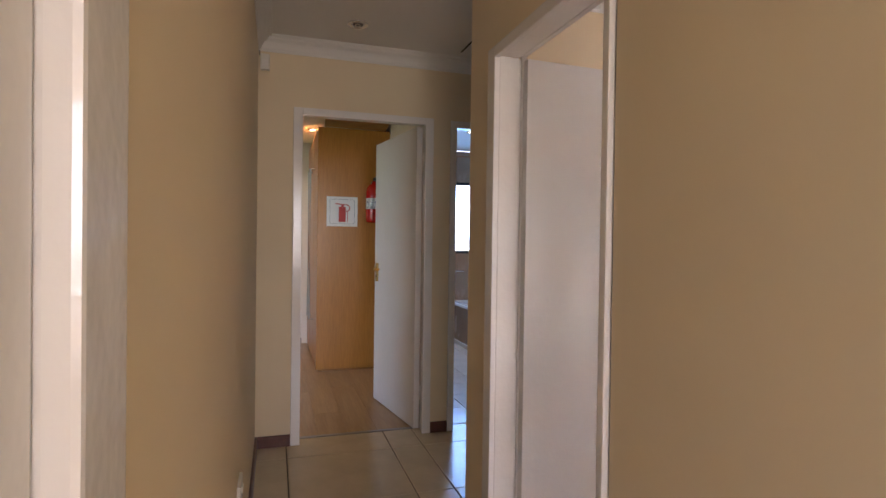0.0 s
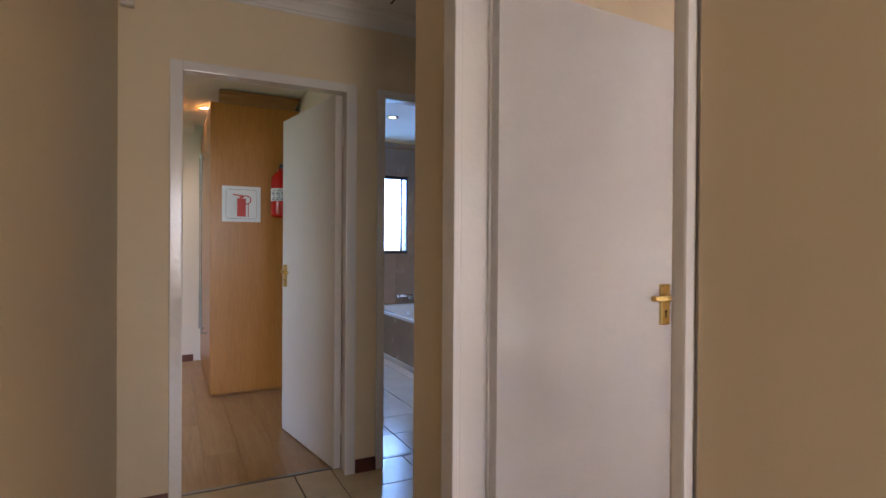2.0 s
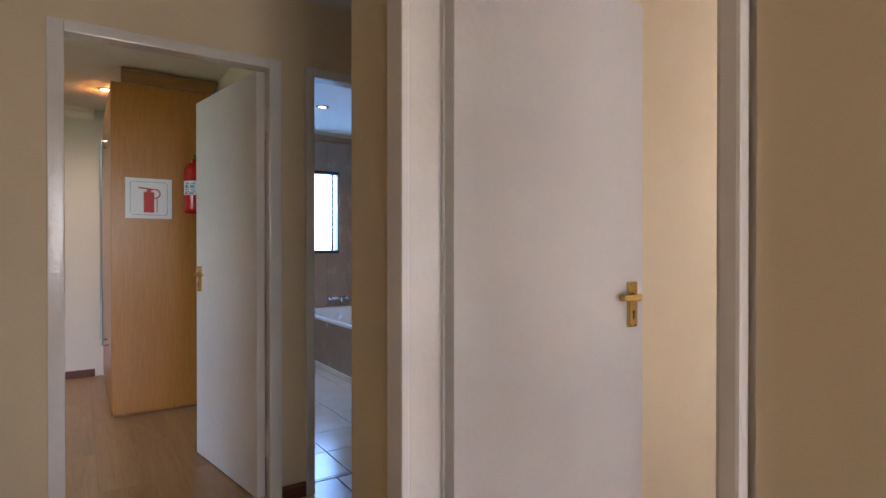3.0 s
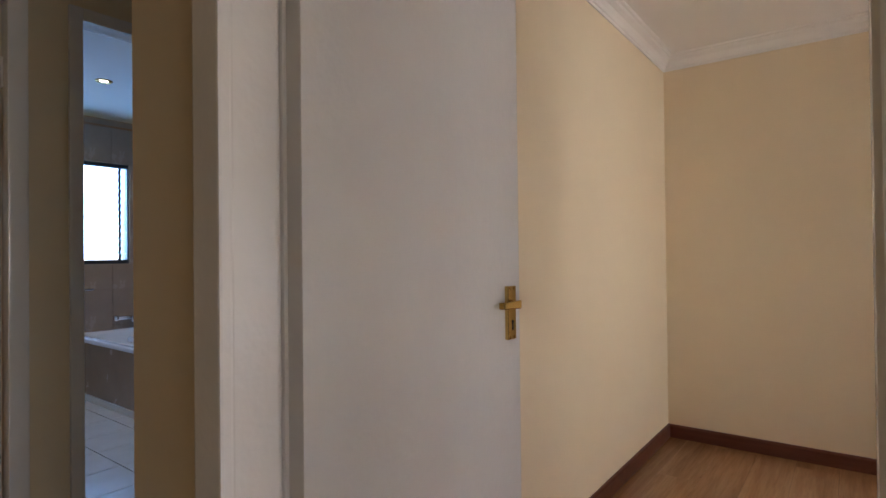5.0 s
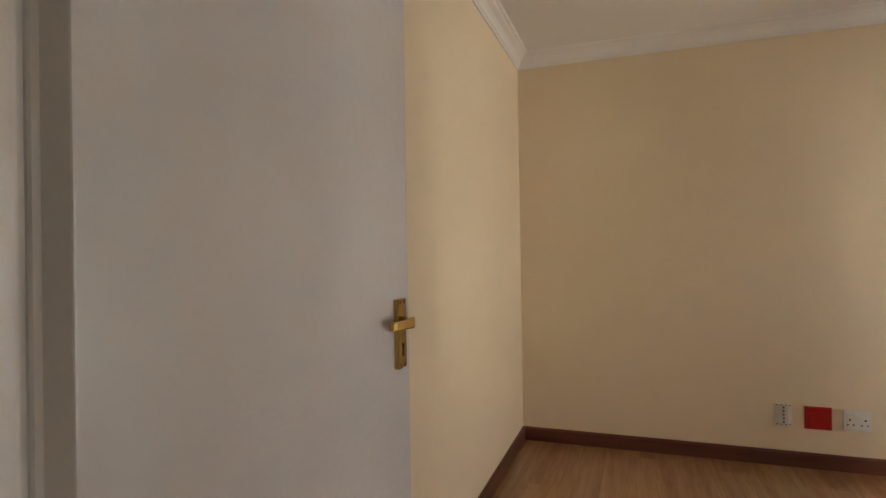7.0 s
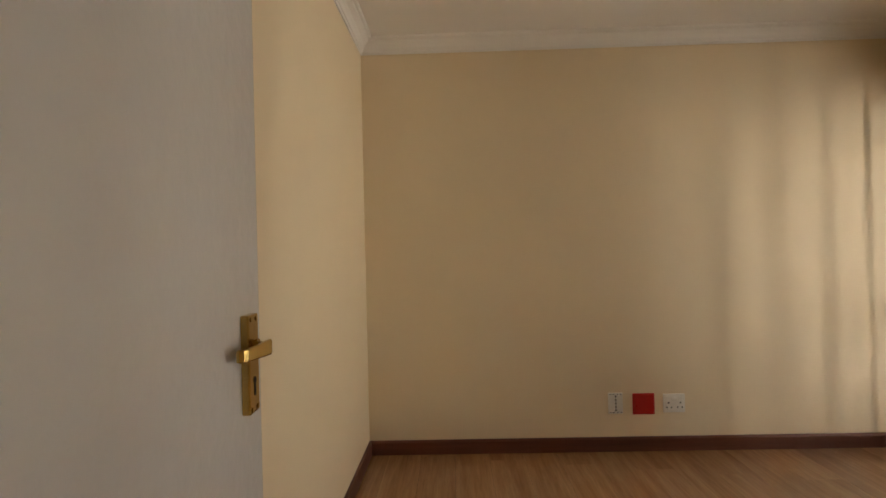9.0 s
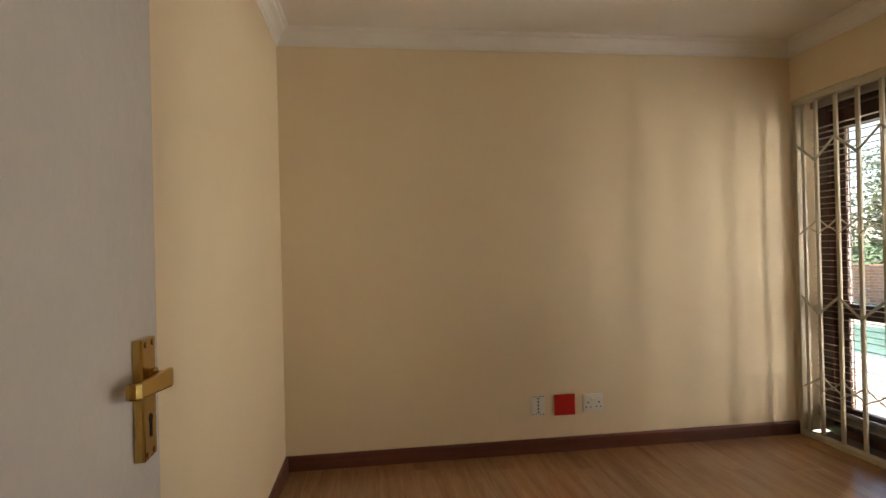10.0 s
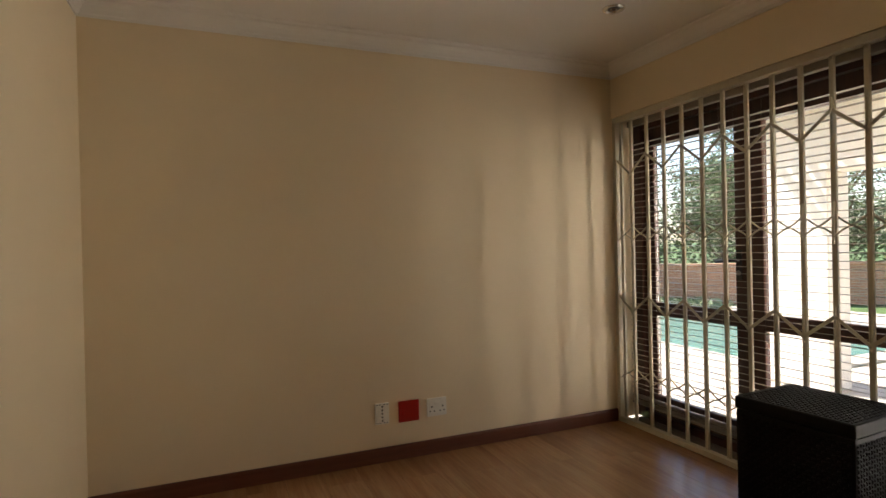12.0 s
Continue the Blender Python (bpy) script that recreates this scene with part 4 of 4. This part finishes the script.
for i in range(1, 21):
    o = tile0.copy()
    scene.collection.objects.link(o)
    o.location = (2.6 + i * 0.15, YV + 0.26, 2.545)
    o.rotation_euler = (0, 0, radians(random.uniform(-1.5, 1.5)))

# Unseen wall, added to throw sunlight through the gate onto the east wall.
tagged(mesh_ob("wall_sun_bounce", box(2.65, 2.92, -2.597, -1.75, GZ, 2.5, 0.01), OUTWALL), "unseen white plastered wall bouncing sun into the bedroom", "wall", kind="structure")

# unseen roof deck added over the rooms; eaves past the walls block sun
hr = thing("roof_sun_block", "unseen flat roof deck over the rooms with eaves that block the sun", "roof", kind="structure")
part("deck", box(-2.6, 5.2, -0.6, 8.5, 2.66, 2.82), ROOF, hr)


def leaf_material(name, a, b):
    m, nt, bsdf = nodes_of(name)
    g = nt.nodes.new("ShaderNodeNewGeometry")
    r = ramp(nt, g.outputs["Random Per Island"], [(0.0, a), (1.0, b)])
    nt.links.new(r.outputs[0], bsdf.inputs["Base Color"])
    bsdf.inputs["Roughness"].default_value = 0.55
    bsdf.inputs["Subsurface Weight"].default_value = 0.0
    return m


LEAF = leaf_material("tree_leaves", (0.045, 0.075, 0.03), (0.17, 0.23, 0.10))
LEAF2 = leaf_material("tree_leaves_pale", (0.08, 0.12, 0.05), (0.26, 0.30, 0.16))


def tree(x, y, height, spread, mat, seed, label):
    rng = random.Random(seed)
    e = thing("tree", label, "tree", x, y, GZ, group="garden trees")
    tops = []
    bm = pipe([(0, 0, 0), (0.05, 0.02, height * 0.2), (-0.04, 0.05, height * 0.4), (0.03, 0, height * 0.62)], 0.09, 8)
    for v in bm.verts:
        k = 1 - 0.6 * max(0, v.co.z) / height
        v.co.x *= k
        v.co.y *= k
    part("trunk", bm, BARK, e)
    for i in range(11):
        a = 2.4 * i + rng.uniform(-0.4, 0.4)
        z0 = height * rng.uniform(0.14, 0.55)
        r = spread * rng.uniform(0.45, 1.0)
        tip = (r * math.cos(a), r * math.sin(a), min(height * 0.97, z0 + height * rng.uniform(0.1, 0.42)))
        mid = (tip[0] * 0.45, tip[1] * 0.45, (z0 + tip[2]) / 2 + 0.1)
        part("limb", pipe([(0, 0, z0), mid, tip], 0.03, 6), BARK, e)
        tops += [tip, mid, (tip[0] * 0.75, tip[1] * 0.75, (mid[2] + tip[2]) / 2 + 0.1)]
    tops += [(0, 0, height * 0.7), (0, 0, height * 0.88), (0.2, 0.1, height * 0.97)]
    verts, faces = [], []
    for t in tops:
        rad = spread * rng.uniform(0.22, 0.42)
        for _ in range(300):
            d = Vector((rng.gauss(0, 1), rng.gauss(0, 1), rng.gauss(0, 0.8)))
            d = d.normalized() * rad * (rng.random() ** 0.45)
            c = Vector(t) + d
            if c.z < 0.1:
                continue
            u = Vector((rng.uniform(-1, 1), rng.uniform(-1, 1), rng.uniform(-0.7, 0.3))).normalized()
            w = u.cross(Vector((rng.uniform(-1, 1), rng.uniform(-1, 1), rng.uniform(-1, 1)))).normalized()
            s = rng.uniform(0.03, 0.07)
            k = len(verts)
            verts += [c - u * s, c + w * s * 0.42, c + u * s, c - w * s * 0.42]
            faces.append((k, k + 1, k + 2, k + 3))
    me = bpy.data.meshes.new("crown")
    me.from_pydata([tuple(v) for v in verts], [], faces)
    me.materials.append(mat)
    cr = new("crown", me)
    cr.parent = e
    return e


tree(11.6, -9.6, 4.6, 1.7, LEAF, 1, "dark green leafy garden tree beyond the brick wall")
tree(14.2, -8.2, 4.2, 1.6, LEAF, 2, "dark green leafy garden tree beyond the brick wall")
tree(10.3, -12.0, 4.4, 1.8, LEAF2, 3, "pale green leafy garden tree beyond the brick wall")
tree(13.6, -12.0, 5.0, 1.9, LEAF2, 4, "pale green leafy garden tree beyond the brick wall")
tree(8.4, -13.6, 4.2, 1.7, LEAF, 5, "dark green leafy garden tree beyond the brick wall")
tree(6.3, -14.6, 4.4, 1.7, LEAF2, 6, "pale green leafy garden tree beyond the brick wall")

# low planting before the boundary wall
rng = random.Random(12)
verts, faces = [], []
for _ in range(1500):
    t = rng.uniform(0.62, 1)
    c = Vector((7.2 + 4.2 * t, -9.6 + 4.4 * t, GZ + rng.random() ** 1.6 * 0.14)) + Vector((rng.gauss(0, 0.25), rng.gauss(0, 0.25), 0))
    u = Vector((rng.uniform(-1, 1), rng.uniform(-1, 1), rng.uniform(0.2, 1))).normalized()
    w = u.cross(Vector((rng.uniform(-1, 1), rng.uniform(-1, 1), rng.uniform(-1, 1)))).normalized()
    s = rng.uniform(0.06, 0.14)
    k = len(verts)
    verts += [c - u * s, c + w * s * 0.3, c + u * s, c - w * s * 0.3]
    faces.append((k, k + 1, k + 2, k + 3))
me = bpy.data.meshes.new("planting")
me.from_pydata([tuple(v) for v in verts], [], faces)
me.materials.append(LEAF2)
tagged(new("garden_planting", me), "low green leafy planting along the brick wall", "plants", kind="stuff")

verts, faces = [], []
for _ in range(16000):
    t = rng.uniform(-0.35, 1.75)
    c = Vector((9.0 + 4.7 * t, -13.4 + 6.4 * t, GZ + 0.2 + rng.random() * (1.7 + 0.5 * math.sin(t * 9) + 0.25 * math.sin(t * 23)))) + Vector((rng.gauss(0, 0.3), rng.gauss(0, 0.3), 0))
    u = Vector((rng.uniform(-1, 1), rng.uniform(-1, 1), rng.uniform(-0.6, 0.6))).normalized()
    w = u.cross(Vector((rng.uniform(-1, 1), rng.uniform(-1, 1), rng.uniform(-1, 1)))).normalized()
    s = rng.uniform(0.04, 0.085)
    k = len(verts)
    verts += [c - u * s, c + w * s * 0.45, c + u * s, c - w * s * 0.45]
    faces.append((k, k + 1, k + 2, k + 3))
me = bpy.data.meshes.new("hedge")
me.from_pydata([tuple(v) for v in verts], [], faces)
me.materials.append(LEAF)
tagged(new("garden_hedge", me), "uneven dark green hedge behind the brick wall", "hedge", kind="stuff")

# ---- pieces of floors and walls ----
def pieces(parent, name, cells, mat, top, thick, gap, bevel=0.002):
    """Flat pieces in the cells (x0, x1, y0, y1), alike ones on one mesh."""
    cache = {}
    for x0, x1, y0, y1 in cells:
        w, d = round(x1 - x0 - gap, 4), round(y1 - y0 - gap, 4)
        if w < 0.01 or d < 0.01:
            continue
        if (w, d) not in cache:
            bm = bmesh.new()
            hw, hd, b = w / 2, d / 2, bevel
            lo = [bm.verts.new(p) for p in ((-hw, -hd, -thick), (hw, -hd, -thick), (hw, hd, -thick), (-hw, hd, -thick))]
            mi = [bm.verts.new(p) for p in ((-hw, -hd, -b), (hw, -hd, -b), (hw, hd, -b), (-hw, hd, -b))]
            hi = [bm.verts.new(p) for p in ((-hw + b, -hd + b, 0), (hw - b, -hd + b, 0), (hw - b, hd - b, 0), (-hw + b, hd - b, 0))]
            for r0, r1 in ((lo, mi), (mi, hi)):
                for j in range(4):
                    bm.faces.new((r0[j], r0[(j + 1) % 4], r1[(j + 1) % 4], r1[j]))
            bm.faces.new(hi)
            me = bpy.data.meshes.new(name)
            bm.to_mesh(me)
            bm.free()
            me.materials.append(mat)
            cache[(w, d)] = me
        o = new(name, cache[(w, d)])
        o.location = ((x0 + x1) / 2, (y0 + y1) / 2, top)
        o.parent = parent


def grid(x0, x1, y0, y1, ox, oy, px_, py_):
    xs = [x0] + [ox + i * px_ for i in range(-60, 60) if x0 + 0.01 < ox + i * px_ < x1 - 0.01] + [x1]
    ys = [y0] + [oy + i * py_ for i in range(-60, 60) if y0 + 0.01 < oy + i * py_ < y1 - 0.01] + [y1]
    return [(a, b, c, d) for a, b in zip(xs, xs[1:]) for c, d in zip(ys, ys[1:])]


def planks_x(x0, x1, y0, y1, w, length):
    out = []
    y, k = y0, 0
    while y < y1 - 0.01:
        yb = min(y1, y + w)
        x = x0 - (k * 0.47 % 1) * length
        while x < x1 - 0.01:
            a, b = max(x0, x), min(x1, x + length)
            if b - a > 0.02:
                out.append((a, b, y, yb))
            x += length
        y, k = yb, k + 1
    return out


pieces(floor_hall, "tile", grid(XL, XB - 0.06, HB, YEND + 0.105, 0.618, 3.905, 0.612, 0.612), HALL_TILE, 0.0, 0.006, 0.006)
pieces(floor_passage, "tile", grid(XB - 0.06, 4.18, YP, YEND + 0.105, 1.842, 3.905, 0.612, 0.612), HALL_TILE, 0.0, 0.006, 0.006)
pieces(floor_bath, "tile", grid(1.72, 3.62, YEND + 0.112, BWY, 1.93, 4.24, 0.333, 0.333), BATH_TILE, 0.0, 0.006, 0.005)
pieces(floor_bed, "plank", planks_x(XB - 0.05, XE, YS - 0.1, YN, 0.193, 1.28), LAMINATE, FB, 0.004, 0.0006, 0.0006)
pieces(floor_study, "plank", [(c, d, a, b) for a, b, c, d in planks_x(YEND + 0.112, YST, -1.5, 1.62, 0.193, 1.28)], LAMINATE_Y, 0.0, 0.004, 0.0006, 0.0006)
pieces(pav, "slab", grid(0.5, 5.15, -6.5, YS - 0.28, 0.6, -0.6, 0.6, 0.6), PAVE, GZ, 0.03, 0.01, 0.004)
pieces(pav2, "slab", grid(5.15, 11.0, -2.9, YS - 0.28, 5.2, -0.6, 0.6, 0.6), PAVE, GZ, 0.03, 0.01, 0.004)
pieces(pav3, "slab", grid(4.0, 9.6, -8.4, -5.6, 4.2, -8.0, 0.6, 0.6), PAVE, GZ, 0.03, 0.01, 0.004)

# threshold strips
tagged(mesh_ob("threshold_strip", box(EX0, EX1, YEND + 0.092, YEND + 0.122, 0.0, 0.006, 0.002), STEEL), "thin metal strip between tiles and laminate", "threshold", kind="structure")
tagged(mesh_ob("threshold_strip", box(XB - 0.06, XB - 0.025, DY0, DY1, 0.0, 0.006, 0.002), STEEL), "thin metal strip between tiles and laminate", "threshold", kind="structure")

# bathroom wall tiles
bn = bpy.data.objects["wall_bath_north"]
mesh_cache = {}
xs = [1.72, 1.845, 2.095, 2.345, 2.595, 2.845, 3.095, 3.345, 3.595, 3.62]
zs = [0.0, 0.09, 0.48, 0.872, 1.262, 1.652, 2.042, 2.38]
for a, b in zip(xs, xs[1:]):
    for c, d in zip(zs, zs[1:]):
        rects = [(a, b, c, d)]
        if a < 3.25 and b > 2.45 and c < 2.05 and d > 1.11:
            rects = []
            if c < 1.11:
                rects.append((a, b, c, 1.11))
            if d > 2.05:
                rects.append((a, b, 2.05, d))
            z0, z1 = max(c, 1.11), min(d, 2.05)
            if a < 2.45:
                rects.append((a, 2.45, z0, z1))
            if b > 3.25:
                rects.append((3.25, b, z0, z1))
        for x0, x1, z0, z1 in rects:
            if x1 - x0 < 0.015 or z1 - z0 < 0.015:
                continue
            key = (round(x1 - x0, 4), round(z1 - z0, 4))
            if key not in mesh_cache:
                w, h = key[0] / 2 - 0.002, key[1] / 2 - 0.002
                t = box(-w, w, -0.006, 0.0, -h, h, 0.0015)
                me = bpy.data.meshes.new("tile")
                t.to_mesh(me)
                t.free()
                me.materials.append(WALL_TILE)
                mesh_cache[key] = me
            o = new("tile", mesh_cache[key])
            o.location = ((x0 + x1) / 2, BWY - 0.0005, (z0 + z1) / 2)
            o.parent = bn
tagged(mesh_ob("trim_tile_border", box(1.72, 3.62, BWY - 0.012, BWY - 0.0065, 2.38, 2.40, 0.002), OAK_CROWN), "dark border strip above the bathroom tiles", "trim", kind="structure")
